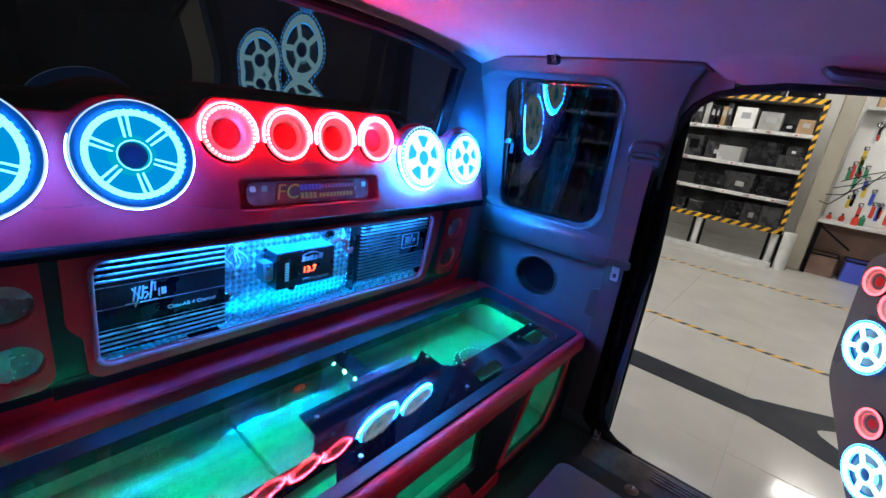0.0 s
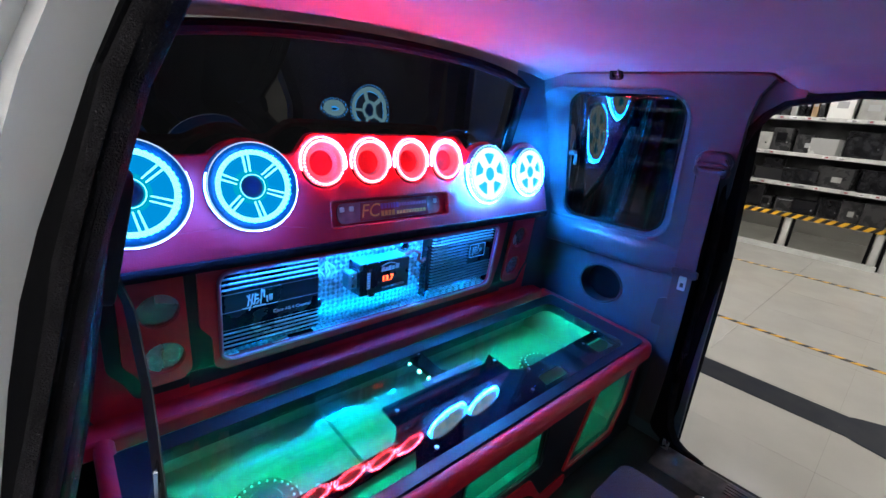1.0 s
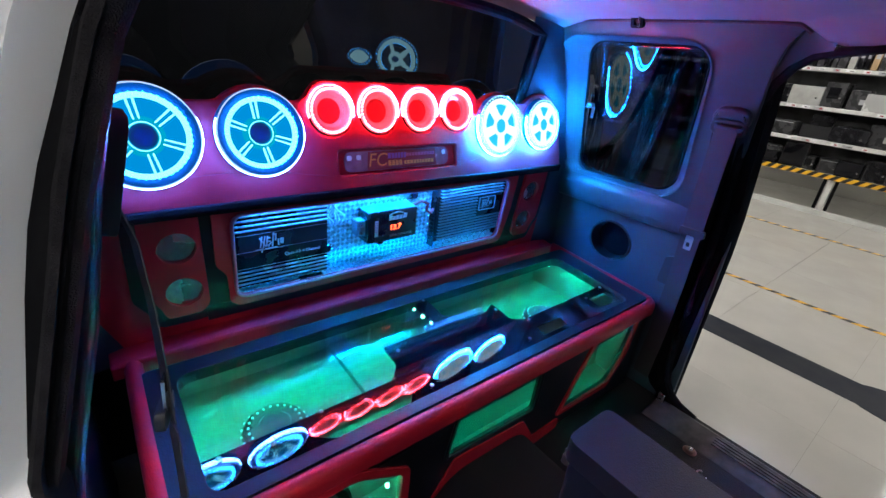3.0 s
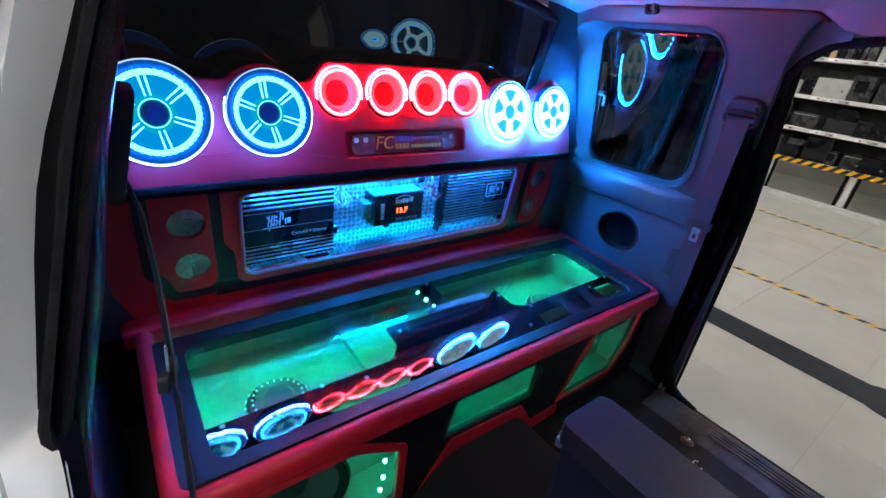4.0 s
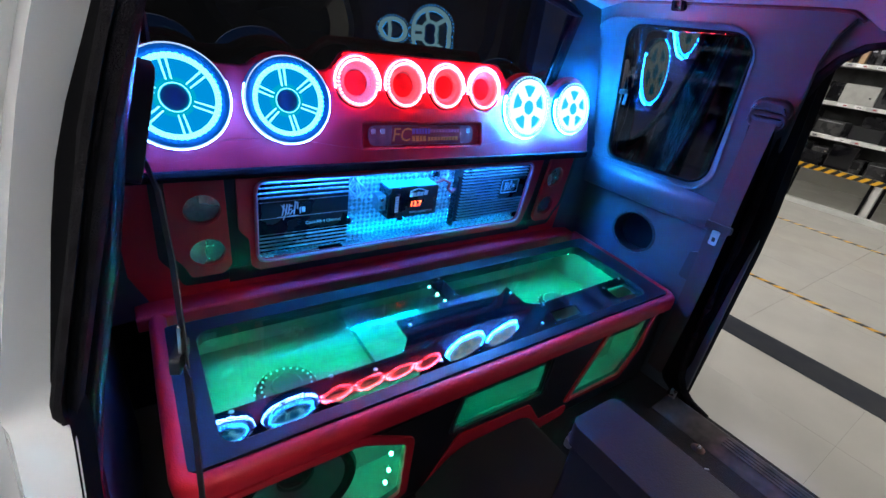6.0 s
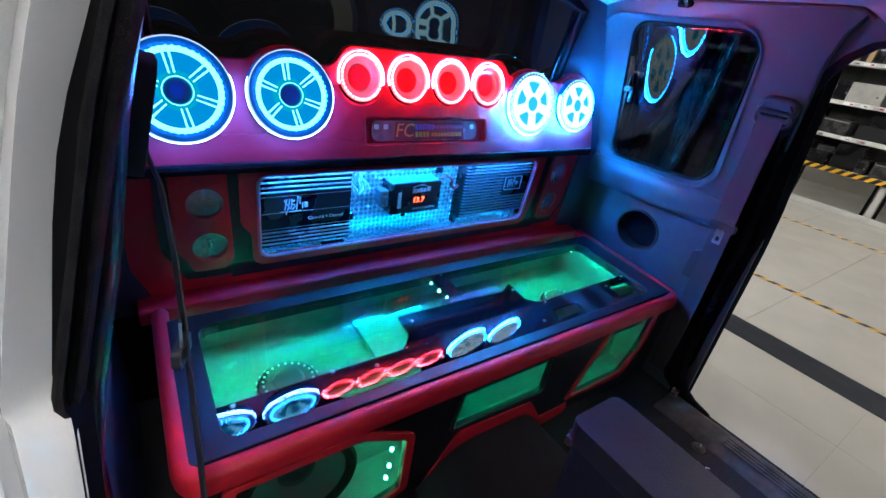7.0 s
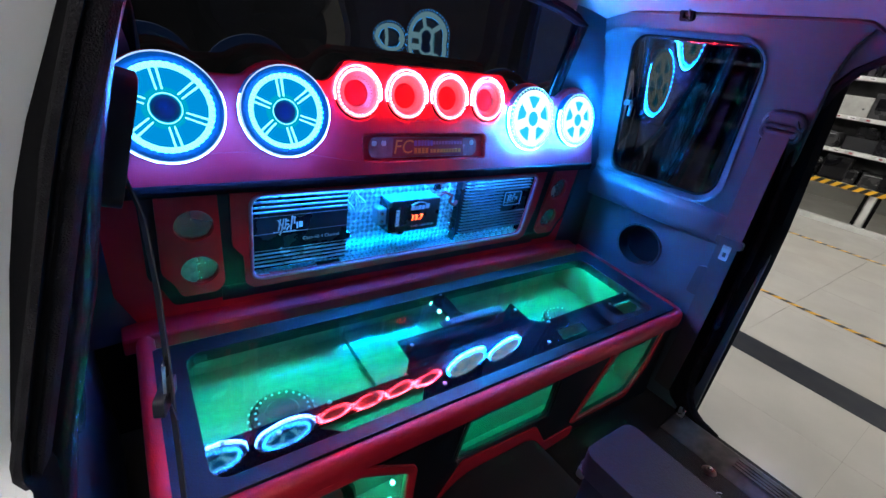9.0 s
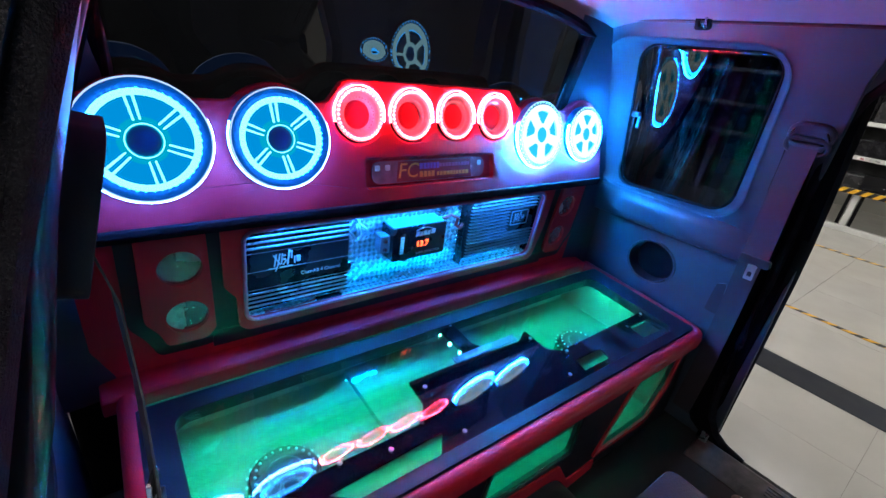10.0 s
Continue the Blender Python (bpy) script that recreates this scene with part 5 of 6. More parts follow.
seat_belt(False)
sb = thing("seat_belt", (-0.27, -0.46, 1.20), "black seat belt hanging from its padded pillar guide", "seat belt", "seat belts")
part("guide_cover", plate(rr(-0.040, 0.040, -0.055, 0.055, 0.020, 6), (), 0.034, plane_at((-0.266, -0.455, 1.497), (0, 1, 0), (0.25, 0, 1))), trim_dark, sb, "dark padded guide cover", bevel=0.010, segs=3)
flat = [(-0.020, -0.0008), (0.020, -0.0008), (0.020, 0.0008), (-0.020, 0.0008)]
part("webbing", sweep([(-0.276, -0.452, 1.475), (-0.266, -0.458, 1.43), (-0.264, -0.475, 1.36), (-0.266, -0.49, 1.28), (-0.268, -0.497, 1.235)], flat, None, False, (1, 0.1, 0)), webbing_dark, sb, "black webbing")
part("webbing", sweep([(-0.268, -0.497, 1.225), (-0.272, -0.50, 1.10), (-0.280, -0.505, 0.9), (-0.29, -0.51, 0.66)], flat, None, False, (1, 0.1, 0)), webbing_dark, sb)
T = plane_at((-0.268, -0.500, 1.245), (0.35, 0.95, 0), (0.1, 0.1, 1))
part("tongue_head", plate(rr(-0.022, 0.022, -0.012, 0.012, 0.006, 4), (), 0.010, T), trim_dark, sb, bevel=0.003)
part("tongue", plate(rr(-0.010, 0.010, 0.006, 0.048, 0.003, 3), (), 0.003, T), steel, sb, "steel tongue")

hk = thing("coat_hook", (0.936, -0.224, 1.745), "small black coat hook bracket on the trim edge", "hook")
H0 = plane_at((0.934, -0.222, 1.748), (0, -1, 0), (-0.3, 0, 1))
part("bracket", plate(rr(-0.018, 0.018, -0.016, 0.016, 0.006, 4), [rr(-0.009, 0.004, -0.009, 0.006, 0.003, 3)], 0.012, H0 @ Matrix.Translation((0, 0, 0.012))), rubber, hk, bevel=0.002)
part("prong", tube([H0 @ Vector(p) for p in ((0.010, 0.012, 0.010), (0.014, 0.012, 0.024), (0.014, 0.0, 0.028), (0.013, -0.008, 0.022))], 0.004, 8), chrome, hk)

gh = thing("grab_handle", (0.93, -0.9, 1.75), "dark grab handle above the doorway", "handle")
part("grip", tube([(0.925, -0.80, 1.752), (0.912, -0.825, 1.730), (0.906, -0.90, 1.722), (0.906, -1.00, 1.722), (0.912, -1.07, 1.730), (0.925, -1.10, 1.752)], 0.013, 10), trim_dark, gh)
for y in (-0.80, -1.10):
    part("mount", lathe([(0.0, 0.030), (0.014, 0.028), (0.020, 0.016), (0.022, 0.0)], 20, plane_at((0.925, y, 1.760), (0, 1, 0), (0.6, 0, 0.6))), trim_dark, gh, "rounded handle mount")

co = thing("armrest_console", (0.405, -0.9, 0.60), "dark grey vinyl centre armrest console with a padded lid", "console")
part("lid", plate(rr(0.335, 0.478, -1.35, -0.640, 0.022, 5), (), 0.052, Matrix.Translation((0, 0, 0.972))), seat_vinyl, co, "padded dark grey vinyl lid", bevel=0.014, segs=4)
part("body", plate(rounded([(0.345, -1.35), (0.470, -1.35), (0.470, -0.650), (0.345, -0.650)], 0.015), (), 0.29, Matrix.Translation((0, 0, 0.917))), seat_side, co, "charcoal console body", bevel=0.005)
part("hinge", tube([(0.352, -0.642, 0.925), (0.372, -0.640, 0.925)], 0.006, 8), steel, co)
part("latch", plate(rr(0.338, 0.350, -0.655, -0.640, 0.004, 3), (), 0.02, Matrix.Translation((0, 0, 0.925))), steel, co)

hump = part("floor_hump", plate(rounded([(0.13, 0.59), (0.26, 0.705), (0.50, 0.700), (0.585, 0.59)], 0.05, 6), (), 1.46, plane_at((0, -1.89, 0), (1, 0, 0), (0, 0, 1)) @ Matrix.Translation((0, 0, 0))), carpet, None)
tagged(hump, "dark carpeted transmission hump in the cab floor", "floor hump", kind="structure")
rg = thing("wire_ring", (0.908, -0.771, 0.603), "small open white wire ring lying on the cab carpet", "ring")
part("wire", tube([(0.908 + 0.013 * math.cos(a), -0.771 + 0.013 * math.sin(a), 0.604) for a in [radians(20 + 24 * i) for i in range(11)]], 0.0018, 6), print_white, rg)
cp = thing("bolt_cap", (0.968, -0.71, 0.60), "dusty brown bolt cover on the cab carpet", "bolt")
part("cover", lathe([(0, 0.008), (0.012, 0.007), (0.020, 0.0)], 20, Matrix.Translation((0.968, -0.71, 0.600))), wall_brown, cp)
part("nut", lathe([(0, 0.013), (0.006, 0.012), (0.007, 0.006)], 6, Matrix.Translation((0.968, -0.71, 0.600))), steel, cp)
an = thing("floor_bracket", (1.075, -0.545, 0.60), "small pale metal bracket at the pillar foot", "bracket")
part("plate", cube(1.068, 1.076, -0.565, -0.545, 0.600, 0.650), steel, an, bevel=0.002)


# ---- open doors with their speaker pods ----
def open_door(left):
    turn = Matrix.Rotation(radians(-56.5), 4, "Z")
    hinge = Matrix.Translation((1.15, -1.75, 0)) @ turn
    d = thing("door_2" if left else "door_1", (2 * CX - 1.15 if left else 1.15, -1.75, 0.45), "white truck door standing open, with a lit speaker pod", "door", kind="structure")
    put = lambda bm: (bmesh.ops.transform(bm, matrix=hinge, verts=bm.verts[:]), sided(bm, left))[1]
    part("skin", put(plate(rounded([(0.0, 0.42), (0.80, 0.42), (1.02, 0.8), (1.06, 1.12), (0.0, 1.12)], 0.06), (), 0.05, plane_at((0.055, 0, 0), (0, 1, 0), (0, 0, 1)))), white_paint, d, "white painted door skin", bevel=0.008)
    part("inner_panel", put(plate(rounded([(0.03, 0.45), (0.79, 0.45), (1.00, 0.8), (1.04, 1.11), (0.03, 1.11)], 0.05), (), 0.02, plane_at((-0.016, 0, 0), (0, 1, 0), (0, 0, 1)))), trim_grey, d, bevel=0.004)
    pod = plate(rounded([(0.08, 0.50), (0.72, 0.45), (0.995, 0.79), (1.015, 0.88), (1.045, 1.26), (0.95, 1.33), (0.55, 1.28), (0.08, 1.28)], 0.05), (), 0.06, plane_at((-0.05, 0, 0), (0, 1, 0), (0, 0, 1)))
    part("speaker_pod", put(pod), pod_grey, d, "smooth grey speaker pod", bevel=0.02, segs=3)
    return hinge


hinge = open_door(False)
open_door(True)
face = hinge @ Matrix(((0, 0, -1, -0.111), (-1, 0, 0, 0), (0, 1, 0, 0), (0, 0, 0, 1)))
flip = Matrix.Translation((2 * CX, 0, 0)) @ Matrix.Diagonal((-1, 1, 1, 1))
door_sp = loudspeaker(5, True, led_blue_door, led_door_disc, None, None, True)
door_tw = tweeter(led_red_door, led_red_ring)
door_sp["label"], door_tw["label"] = "five-spoke blue-lit loudspeaker on an open truck door", "red-lit tweeter on an open truck door"
door_sp["group"], door_tw["group"] = "door speakers", "door tweeters"
first = {}
for u, v, big in ((0.965, 1.20, 0), (0.865, 1.14, 0), (0.895, 0.975, 1), (0.765, 0.755, 0), (0.70, 0.60, 1), (0.39, 0.90, 1), (0.205, 0.90, 1)):
    m = face @ Matrix.Translation((-u, v, 0.001))
    src = door_sp if big else door_tw
    if src in first:
        copy_thing(src, m)
    else:
        src.matrix_basis = first[src] = m
    # the other door's pod faces the mirrored way
    n = (flip @ m).to_3x3() @ Vector((0, 0, 1))
    o = (flip @ m).translation
    copy_thing(src, plane_at(tuple(o), Vector((0, 0, 1)).cross(n), (0, 0, 1)))


# ---- the shop ----
ground = part("ground", cube(-30, 30, -30, 30, -0.12, -0.012), grout, None, smooth=False)
tagged(ground, "grey grout bed under the polished shop floor", "floor", kind="structure")
tiles = thing("floor_2", (4, 0, -0.012), "polished cream porcelain floor tiles with fine joints", "floor", kind="structure")
tm = bpy.data.meshes.new("tile")
bm = cube(-0.3992, 0.3992, -0.3992, 0.3992, -0.012, 0.0)
bm.normal_update(), bm.to_mesh(tm), bm.free()
tm.materials.append(tile_mat)
for i in range(14):
    for j in range(14):
        t_ = new("tile", tm)
        t_.parent = tiles
        t_.location = (i * 0.8 - 3.6 + 0.02 - 0.02 + 1.6, j * 0.8 - 5.7 + 0.39, 0.012)
rest = bmesh.new()
for i in range(-9, 20):
    for j in range(-11, 20):
        if not (0 <= i < 14 and 0 <= j < 14):
            box(rest, i * 0.8 - 2.0 + 4 - 0.3992, i * 0.8 - 2.0 + 4 + 0.3992, j * 0.8 - 5.31 - 0.3992, j * 0.8 - 5.31 + 0.3992, -0.012, 0.0)
tf = part("far_tiles", rest, tile_mat, tiles, smooth=False)
tf["kind"] = "stuff"

bd = thing("floor_marking", (3.04, 0, 0), "dark grey painted lane band on the shop floor with a looped end", "floor marking", kind="structure")
part("band", cube(2.91, 3.175, -1.02, 6.0, 0.001, 0.003), band_dark, bd)
bm = plate(rounded([(2.91, -0.93), (3.175, -0.93), (3.26, -1.13), (3.45, -1.50), (3.40, -2.05), (3.0, -2.35), (2.7, -2.05), (2.72, -1.48), (2.86, -1.16)], 0.15, 6), [rounded([(3.10, -1.26), (3.30, -1.55), (3.27, -2.0), (3.02, -2.2), (2.84, -2.0), (2.88, -1.53)], 0.12, 6)], 0.003, Matrix.Translation((0, 0, 0.004)))
part("loop", bm, band_dark, bd)
for x, w in ((4.13, 0.045), (6.45, 0.045)):
    tp = thing("floor_tape", (x, 0, 0), "worn yellow and black hazard tape on the floor", "floor tape", "floor tapes", kind="structure")
    part("strip", cube(x - w / 2, x + w / 2, -6, 6, 0.0005, 0.003), hazard, tp)

wl_ = part("wall_east", cube(9.6, 9.8, -10, 12, 0, 4.5), plaster, None)
tagged(wl_, "pale plastered shop wall behind the shelving", "wall", kind="structure")
tagged(part("wall_south", cube(-9, 9.8, -10.2, -10, 0, 4.5), wall_dim, None), "grey shop wall", "wall", kind="structure")
tagged(part("wall_north", cube(-9, 9.8, 9.0, 9.2, 0, 4.5), wall_dim, None), "grey shop wall", "wall", kind="structure")
tagged(part("wall_west", cube(-9.2, -9, -10, 9.2, 0, 4.5), wall_dim, None), "grey shop wall", "wall", kind="structure")
tagged(part("ceiling_2", cube(-9.2, 9.8, -10.2, 9.2, 4.5, 4.6), ceil_mat, None), "plain grey shop ceiling", "ceiling", kind="structure")


def tube_lamp():
    t = thing("ceiling_light", (0, 0, 0), "unseen white twin-tube ceiling light, switched on", "ceiling light", "shop ceiling lights")
    part("housing", cube(-0.09, 0.09, -0.65, 0.65, 0.03, 0.09), shelf_steel, t, bevel=0.005)
    for x in (-0.045, 0.045):
        part("tube", lathe([(0, -0.6), (0.018, -0.6), (0.018, 0.6), (0, 0.6)], 10, Matrix.Translation((x, 0, 0)) @ Matrix.Rotation(radians(90), 4, "X")), tube_light, t, "bright white tube")
    part("rod", cube(-0.006, 0.006, -0.006, 0.006, 0.09, 0.9), steel, t)
    return t


tl = tube_lamp()
# Lamps out of view, placed to brighten the jamb, floor, rack and tool board.
spots = [(-0.6, -2.0), (-0.9, 4.2), (-0.30, -2.3), (-0.28, -3.1), (-0.8, -3.7), (-2.2, 0.3), (-3.2, -2.6), (9.0, 3.6), (6.6, -2.2), (8.1, -2.4)] + [(x, y) for x in (2.9, 4.6, 6.3) for y in (2.2, 4.4, 6.6)] + [(6.3, -0.6)]
tl.matrix_basis = pose(*spots[0], 3.6)
for q in spots[1:]:
    copy_thing(tl, pose(*q, 3.6))


def shelf_rack(y0, y1):
    r_ = thing("shelf_rack", (7.95, (y0 + y1) / 2, 0), "pale steel storage rack edged with yellow and black hazard tape", "rack", "storage racks")
    for z in (0.50, 0.93, 1.36, 1.85, 2.30):
        part("shelf", cube(7.70, 8.20, y0, y1, z, z + 0.05), shelf_steel, r_, bevel=0.004)
    part("back_panel", cube(8.205, 8.225, y0, y1, 0.52, 2.34), rack_back, r_, "grey back sheet")
    for z in (0.50, 2.30):
        part("hazard_edge", cube(7.690, 7.698, y0, y1, z - 0.005, z + 0.065), hazard, r_, "yellow and black tape edge")
    for z in (0.93, 1.36, 1.85):
        n = int((y1 - y0) / 0.16)
        for k in range(n):
            if random.random() < 0.8:
                yy = y0 + 0.05 + k * 0.16
                part("price_tag", cube(7.692, 7.698, yy, yy + random.uniform(0.06, 0.12), z + 0.008, z + 0.042), print_white if k % 3 else print_grey, r_)
                if k % 2 == 0:
                    part("price_mark", cube(7.6895, 7.6915, yy + 0.008, yy + 0.055, z + 0.020, z + 0.030), box_grey, r_)
                else:
                    part("price_mark", cube(7.6895, 7.6915, yy + 0.01, yy + 0.045, z + 0.016, z + 0.034), print_red, r_)
    for y in (y0, y1 - 0.05):
        part("hazard_post", cube(7.690, 7.74, y, y + 0.05, 0.50, 2.35), hazard, r_, "taped corner post")
        part("rear_post", cube(8.15, 8.20, y, y + 0.05, 0.0, 2.35), shelf_steel, r_)
    k = y0 + 0.03
    while k < y1:
        part("leg", cube(7.72, 7.80, k, k + 0.075, 0.0, 0.50), shelf_steel, r_, bevel=0.004)
        # Black strips put in as the shade on both sides of the leg.
        part("leg_shade", cube(7.705, 7.72, k - 0.05, k - 0.012, 0.0, 0.50), rubber, r_, "black strip put in as shade beside the leg")
        part("leg_shade", cube(7.705, 7.72, k + 0.087, k + 0.125, 0.0, 0.50), rubber, r_, "black strip put in as shade beside the leg")
        k += 1.0
    part("floor_rail", cube(7.62, 7.70, y0, y1, 0.0, 0.07), shelf_steel, r_, bevel=0.004)
    return r_


shelf_rack(-0.72, 3.6)
random.seed(7)
kinds = (("head_unit", "used black car stereo unit on the storage rack", "car stereo", box_black), ("device_box", "dark grey plastic device on the storage rack", "device", box_grey), ("parts_carton", "pale cardboard parts box on the storage rack", "carton", box_pale), ("head_unit", "glossy black dashboard panel on the storage rack", "dashboard panel", black_acrylic), ("device_box", "silver metal-fronted device on the storage rack", "device", silver_paint))
def stock_item(k, x, y, z, w, h, dep, turn):
    b = thing(k[0], (x + dep / 2, y + w / 2, z), k[1], k[2], "stock on the rack", turn=Matrix.Rotation(radians(turn), 4, "Z"))
    base_ = placed(b)
    front_ = base_ @ plane_at((-dep / 2 - 0.004, 0, 0), (0, -1, 0), (0, 0, 1))
    part("case", cube(-dep / 2, dep / 2, -w / 2, w / 2, 0, h, base_), k[3], b, bevel=0.008)
    style = random.random()
    if style < 0.45:
        part("front_panel", plate(rr(-w / 2 + 0.012, w / 2 - 0.012, 0.012, h - 0.012, 0.008, 3), (), 0.006, front_), random.choice((box_grey, box_black, black_acrylic)) if k[3] is not box_pale else box_pale, b)
    if style < 0.3:
        part("screen", plate(rr(-w * 0.3, w * 0.25, h * 0.35, h * 0.8, 0.005, 3), (), 0.003, front_ @ Matrix.Translation((0, 0, 0.003))), black_acrylic, b)
    elif style > 0.88:
        u0 = random.uniform(-0.3, 0.1) * w
        part("label", plate([(u0, h * 0.3), (u0 + w * 0.28, h * 0.3), (u0 + w * 0.28, h * 0.55), (u0, h * 0.55)], (), 0.002, front_ @ Matrix.Translation((0, 0, 0.003))), random.choice((print_white, print_grey, box_pale)), b)
    if 0.55 < style < 0.72:
        part("edge_trim", plate([(-w * 0.45, h * 0.86), (w * 0.45, h * 0.86), (w * 0.45, h * 0.90), (-w * 0.45, h * 0.90)], (), 0.003, front_ @ Matrix.Translation((0, 0, 0.003))), print_grey, b)
    if random.random() < 0.45:
        part("knob", lathe([(0, 0.014), (0.012, 0.013), (0.014, 0)], 14, front_ @ Matrix.Translation((w * 0.34, h * 0.4, 0))), chrome, b)
    return b


# upright folders, a stack of sheets and a carton on the top shelf
folders = (("folder", "grey upright folder on the storage rack", "folder", box_grey), ("folder", "tan upright folder on the storage rack", "folder", carton), ("folder", "black upright folder on the storage rack", "folder", box_black), ("folder", "pale upright folder on the storage rack", "folder", box_pale))
y = 0.34
while y < 1.35:
    w = random.uniform(0.045, 0.10)
    k = random.choices(folders, (2, 1.4, 4, 1))[0]
    fo = thing(k[0], (7.86, y + w / 2, 1.90), k[1], k[2], "folders on the rack")
    h = random.uniform(0.27, 0.36)
    lean_ = Matrix.Translation((7.86, y + w / 2, 1.90)) @ Matrix.Rotation(radians(random.uniform(-5, 5)), 4, "X")
    part("cover", cube(-0.12, 0.13, -w / 2 + 0.003, w / 2 - 0.003, 0.003, h, lean_), k[3], fo, bevel=0.005)
    part("spine_label", cube(-0.1225, -0.1205, -w * 0.3, w * 0.3, h * 0.5, h * 0.78, lean_), print_grey, fo)
    y += w + 0.012
for y0, y1, h, mt, nm, lb in ((-0.64, -0.46, 0.19, carton, "carton", "brown carton on the storage rack"), (-0.44, -0.30, 0.12, box_black, "head_unit", "used black car stereo unit on the storage rack"), (-0.27, 0.00, 0.25, box_pale, "document_tray", "white document tray on the storage rack"), (0.05, 0.31, 0.29, white_board, "document_tray", "white document tray on the storage rack")):
    it = thing(nm, (7.84, (y0 + y1) / 2, 1.90), lb, nm.replace("_", " "), "stock on the rack")
    part("case", cube(7.74, 7.98, y0, y1, 1.90, 1.90 + h), mt, it, bevel=0.006)
    part("label", cube(7.736, 7.7395, lerp(y0, y1, 0.25), lerp(y0, y1, 0.7), 1.90 + h * 0.45, 1.90 + h * 0.75), print_grey, it)
for z in (0.55, 0.98, 1.41, 1.90, 2.35):
    y = 1.38 if z == 1.90 else -0.64
    while y < 3.3:
        w, h, dep = random.uniform(0.14, 0.42), random.uniform(0.17, 0.35), random.uniform(0.15, 0.34)
        if z > 2.3:
            h *= 0.8
        k = random.choices(kinds, (5, 3, 0.15, 4, 0.08))[0] if z < 1.8 else random.choices(kinds, (4, 3, 0.2, 3.5, 0.2))[0]
        x = 7.74 + random.uniform(0, 0.12)
        stock_item(k, x, y, z, w, h, dep, random.uniform(-16, 16))
        if h < 0.19:
            h2 = random.uniform(0.06, 0.15)
            stock_item(random.choices(kinds, (5, 3, 0.4, 4, 0.3))[0], x + 0.01, y + 0.03, z + h, w * random.uniform(0.6, 0.85), h2, dep * 0.8, random.uniform(-20, 20))
        y += w + random.uniform(-0.02, 0.03)

pl = thing("pillar", (7.75, -0.93, 0), "beige painted pillar with a pale round guard post", "pillar", kind="structure")
part("shaft", cube(7.98, 8.25, -1.06, -0.84, 0, 4.5), beige_wall, pl, bevel=0.02)
part("guard", lathe([(0, 0), (0.075, 0), (0.075, 0.55), (0, 0.55)], 24, Matrix.Translation((7.72, -0.82, 0))), shelf_steel, pl, "pale round post")

pb = thing("tool_board", (8.35, -1.7, 0.8), "bright white tool board hung with coloured hand tools", "tool board")
part("board", cube(8.40, 8.43, -3.2, -1.10, 0.80, 2.32), white_board, pb, bevel=0.004)
tb = thing("workbench", (8.2, -2.0, 0), "cluttered brown workbench below the tool board", "workbench")
part("top", cube(7.95, 8.42, -3.2, -1.05, 0.76, 0.80), shelf_steel, tb, bevel=0.004)
part("back_panel", cube(8.40, 8.42, -3.2, -1.05, 0.0, 0.76), wall_brown, tb)
for y in (-3.15, -1.12):
    part("leg", cube(7.98, 8.03, y, y + 0.05, 0, 0.76), rubber, tb)
part("brace", tube([(8.0, -1.10, 0.72), (8.0, -1.5, 0.45)], 0.015, 6), rubber, tb)
cb = thing("cable", (7.9, -1.02, 0.8), "thin black cables hanging beside the tool board", "cable")
for k in range(4):
    a, b = -0.98 - 0.05 * k, -1.35 - 0.22 * k
    part("strand", tube([(7.97, a, 1.05 + 0.1 * k), (7.95, lerp(a, b, 0.3), 1.02 + 0.16 * k), (7.99, lerp(a, b, 0.7), 1.20 + 0.15 * k), (8.38, b, 1.42 + 0.12 * k)], 0.007, 6), rubber, cb)
random.seed(3)
mats_ = (tool_red, tool_blue, tool_yellow, tool_green, rubber, tool_red, cable_clear)
for k in range(58):
    y, z = random.uniform(-2.5, -1.15), random.uniform(1.0, 2.15)
    t_ = thing("hand_tool", (8.39, y, z), "coloured hand tool hanging on the white board", "hand tool", "tools on the board")
    a = radians(random.uniform(-25, 25))
    L = random.uniform(0.10, 0.22)
    q = plane_at((8.385, y, z), (0, -1, 0), (0, math.sin(a), math.cos(a)))
    part("grip", plate(rr(-0.022, 0.022, -L, 0, 0.015, 4), (), 0.025, q), mats_[k % 7], t_, bevel=0.006)
    part("head", plate(rr(-0.03, 0.03, 0.0, 0.06, 0.012, 3), [rr(-0.012, 0.012, 0.02, 0.045, 0.008, 3)], 0.015, q), steel, t_, bevel=0.003)
for k in range(16):
    y, x = random.uniform(-2.9, -1.12), random.uniform(8.02, 8.32)
    h, r_ = random.uniform(0.06, 0.17), random.uniform(0.02, 0.045)
    t_ = thing("bottle", (x, y, 0.80), "coloured bottle standing on the workbench", "bottle", "bottles on the workbench")
    part("body", lathe([(0, 0), (r_, 0), (r_, h * 0.7), (r_ * 0.4, h * 0.85), (r_ * 0.4, h)], 18, Matrix.Translation((x, y, 0.80))), mats_[(k * 3) % 6], t_)
    part("cap", lathe([(r_ * 0.45, h), (r_ * 0.45, h + 0.02), (0, h + 0.02)], 14, Matrix.Translation((x, y, 0.80))), print_white if k % 2 else rubber, t_)
for k in range(4):
    y = -1.25 - k * 0.45
    t_ = thing("storage_crate", (8.2, y, 0), "dark red crate under the workbench", "crate", "crates under the workbench")
    part("body", plate(rr(-0.16, 0.16, -0.18, 0.18, 0.02, 3), (), 0.30, Matrix.Translation((8.2, y, 0.30))), (wall_brown, tool_blue, box_black, wall_brown)[k], t_, bevel=0.01)
    part("rim", tube([(8.2 + u, y + v, 0.30) for u, v in rr(-0.165, 0.165, -0.185, 0.185, 0.02, 3)], 0.012, 6, True), rubber, t_)
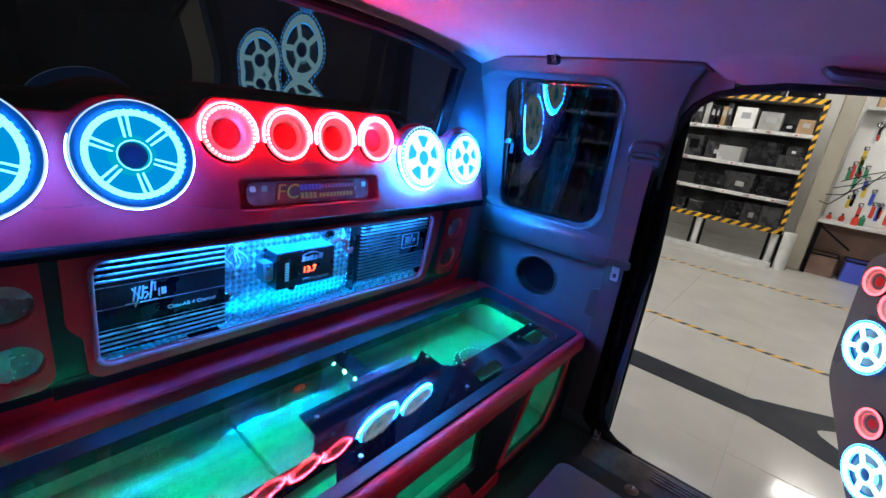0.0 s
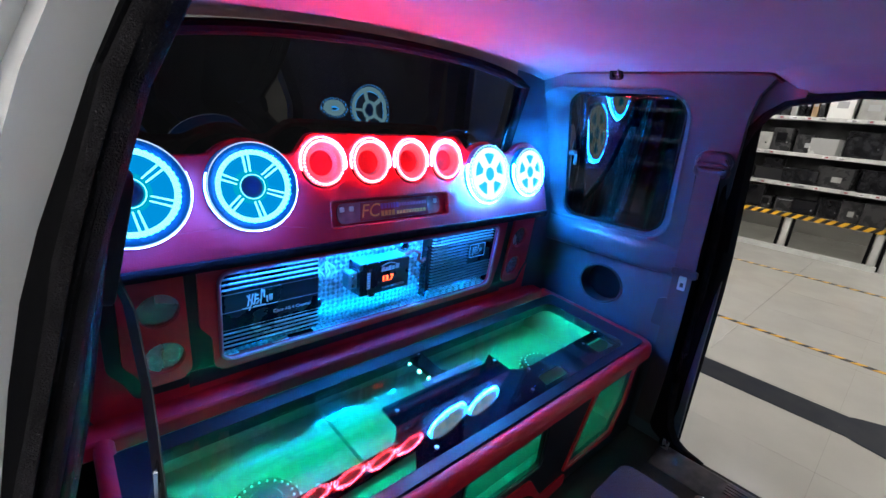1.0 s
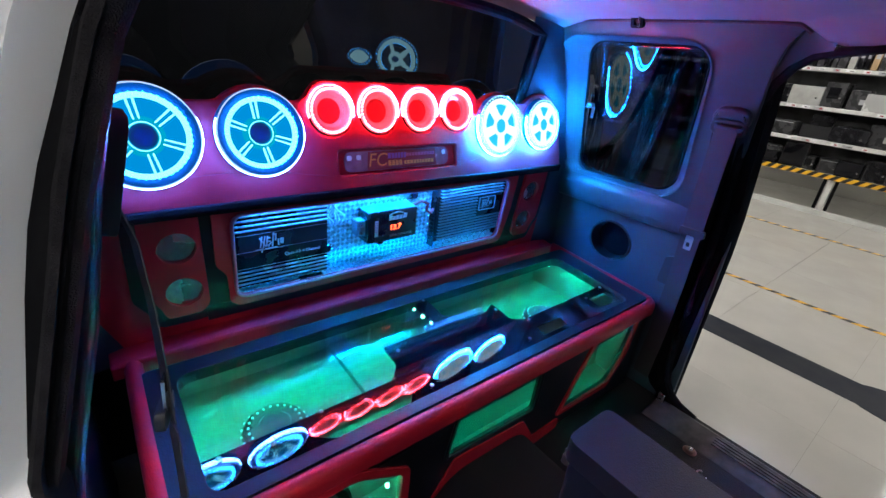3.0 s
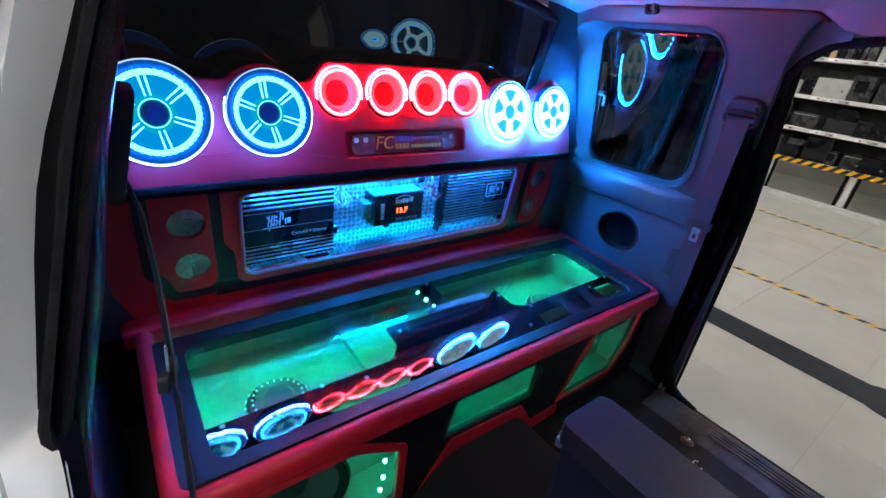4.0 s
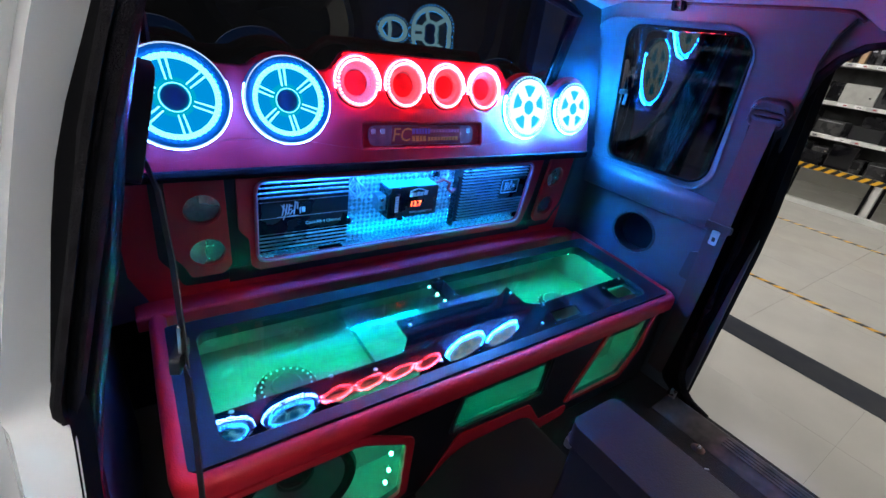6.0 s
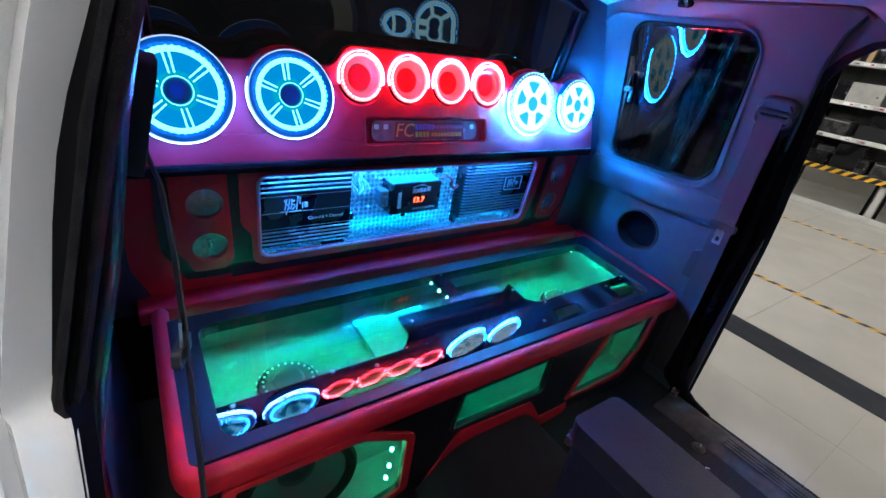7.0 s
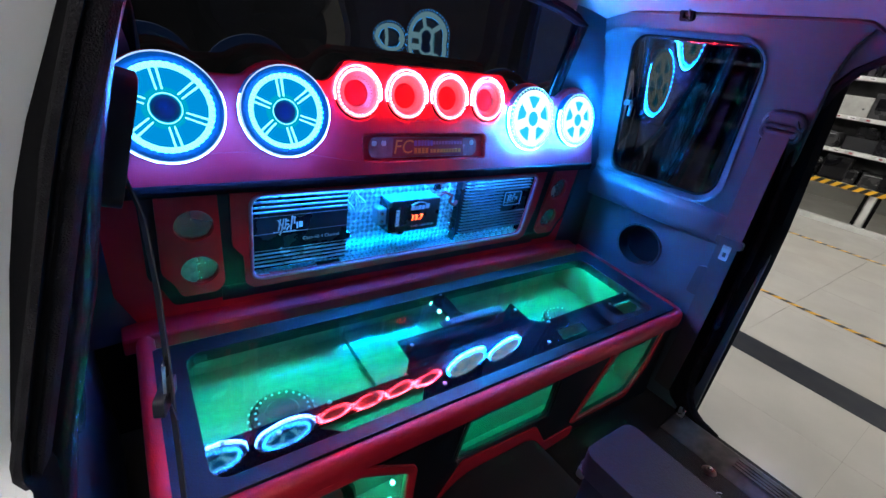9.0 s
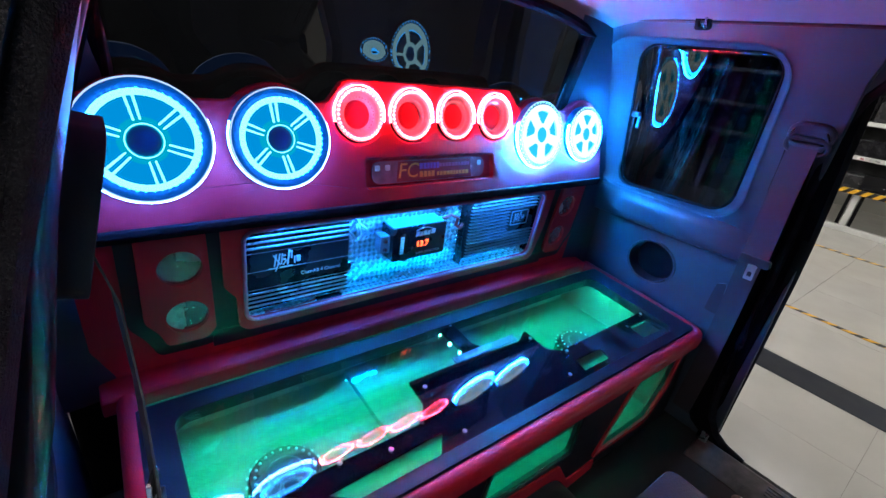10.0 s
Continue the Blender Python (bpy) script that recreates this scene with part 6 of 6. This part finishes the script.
ct = thing("carton", (8.1, -1.5, 2.35), "brown cardboard carton on top of the tool board", "carton")
part("board_shelf", cube(8.12, 8.43, -3.2, -1.12, 2.32, 2.36), shelf_steel, ct)
part("box", cube(8.10, 8.42, -1.75, -1.20, 2.36, 2.72), carton, ct, bevel=0.005)
part("flap", cube(8.10, 8.42, -1.75, -1.47, 2.722, 2.728), carton, ct)


# ---- chassis that carries the cab ----
ch = thing("truck_chassis", (CX, -0.8, 0), "dark steel truck chassis with four road wheels under the cab", "truck chassis")
for x in (CX - 0.42, CX + 0.34):
    part("frame_rail", cube(x, x + 0.08, -3.0, 1.9, 0.44, 0.56), rubber, ch, bevel=0.01)
for y in (-2.6, 1.3):
    part("axle", tube([(CX - 0.68, y, 0.36), (CX + 0.68, y, 0.36)], 0.05, 10), rubber, ch)
    part("axle_mount", cube(CX - 0.42, CX + 0.42, y - 0.05, y + 0.05, 0.34, 0.46), rubber, ch)
    for x in (CX - 0.68, CX + 0.68):
        q = Matrix.Translation((x, y, 0.36)) @ Matrix.Rotation(radians(90), 4, "Y")
        wh = part("wheel", torus(0.265, 0.095, 36, 10, q), rubber, ch, "black tyre")
        part("rim", lathe([(0.21, -0.07), (0.21, 0.07), (0.0, 0.05)], 24, q), steel, wh)


# ---- silver car beyond the quarter window ----
def parked_car(at, turn):
    c = thing("parked_car", at, "silver hatchback car parked in the shop", "car", turn=Matrix.Rotation(radians(turn), 4, "Z"))
    M = placed(c)
    prof = [(-2.0, 0.28), (-2.08, 0.55), (-2.0, 0.80), (-1.0, 0.98), (1.75, 1.02), (1.95, 0.85), (1.98, 0.35), (1.9, 0.26)]
    cab_p = [(-1.05, 0.97), (-0.35, 1.42), (0.2, 1.50), (1.2, 1.46), (1.75, 1.02)]
    side = plane_at((0, -0.82, 0), (1, 0, 0), (0, 0, 1))
    part("body", plate(rounded(prof, 0.12), (), 1.64, M @ side), silver_paint, c, bevel=0.09, segs=4)
    part("cabin", plate(rounded(cab_p, 0.10), (), 1.40, M @ Matrix.Translation((0, 0.12, 0)) @ side), silver_paint, c, bevel=0.07, segs=4)
    glass_ = [(-0.85, 1.03), (-0.32, 1.36), (0.2, 1.43), (1.1, 1.40), (1.5, 1.05)]
    for y, s_ in ((-0.712, 1), (0.712, -1)):
        w = plane_at((0, y, 0), (s_, 0, 0), (0, 0, 1))
        part("side_window", plate(rounded([(p[0] * s_, p[1]) for p in glass_][::s_], 0.06), (), 0.02, M @ w), black_acrylic, c, "dark side window")
    ws = plane_at((-0.72, 0, 1.19), (0, -1, 0), (0.62, 0, 0.40))
    part("windscreen", plate(rr(-0.60, 0.60, -0.34, 0.34, 0.10, 5), (), 0.02, M @ ws @ Matrix.Translation((0, 0, 0.012))), black_acrylic, c, "dark windscreen")
    fr_ = plane_at((-2.05, 0, 0.5), (0, -1, 0), (0, 0, 1))
    part("grille", plate(rr(-0.42, 0.42, -0.14, 0.10, 0.05, 4), (), 0.06, M @ fr_ @ Matrix.Translation((0, 0, 0.035))), box_black, c, "black grille")
    for s_ in (-1, 1):
        part("headlight", plate(rounded([(s_ * 0.48, 0.10), (s_ * 0.80, 0.22), (s_ * 0.78, 0.36), (s_ * 0.50, 0.24)][::s_], 0.04), (), 0.10, M @ fr_ @ Matrix.Translation((0, 0, 0.03))), box_black, c, "dark headlight")
    for x in (-1.3, 1.25):
        for y in (-0.80, 0.80):
            q = M @ Matrix.Translation((x, y, 0.31)) @ Matrix.Rotation(radians(90), 4, "X")
            wh = part("wheel", torus(0.235, 0.075, 36, 10, q), rubber, c, "black tyre")
            part("rim", lathe([(0.20, -0.06), (0.20, 0.06), (0.0, 0.05)], 24, q), steel, wh)
    return c


parked_car((6.0, 3.2, 0), 20)
parked_car((-1.6, 4.5, 0), 95)
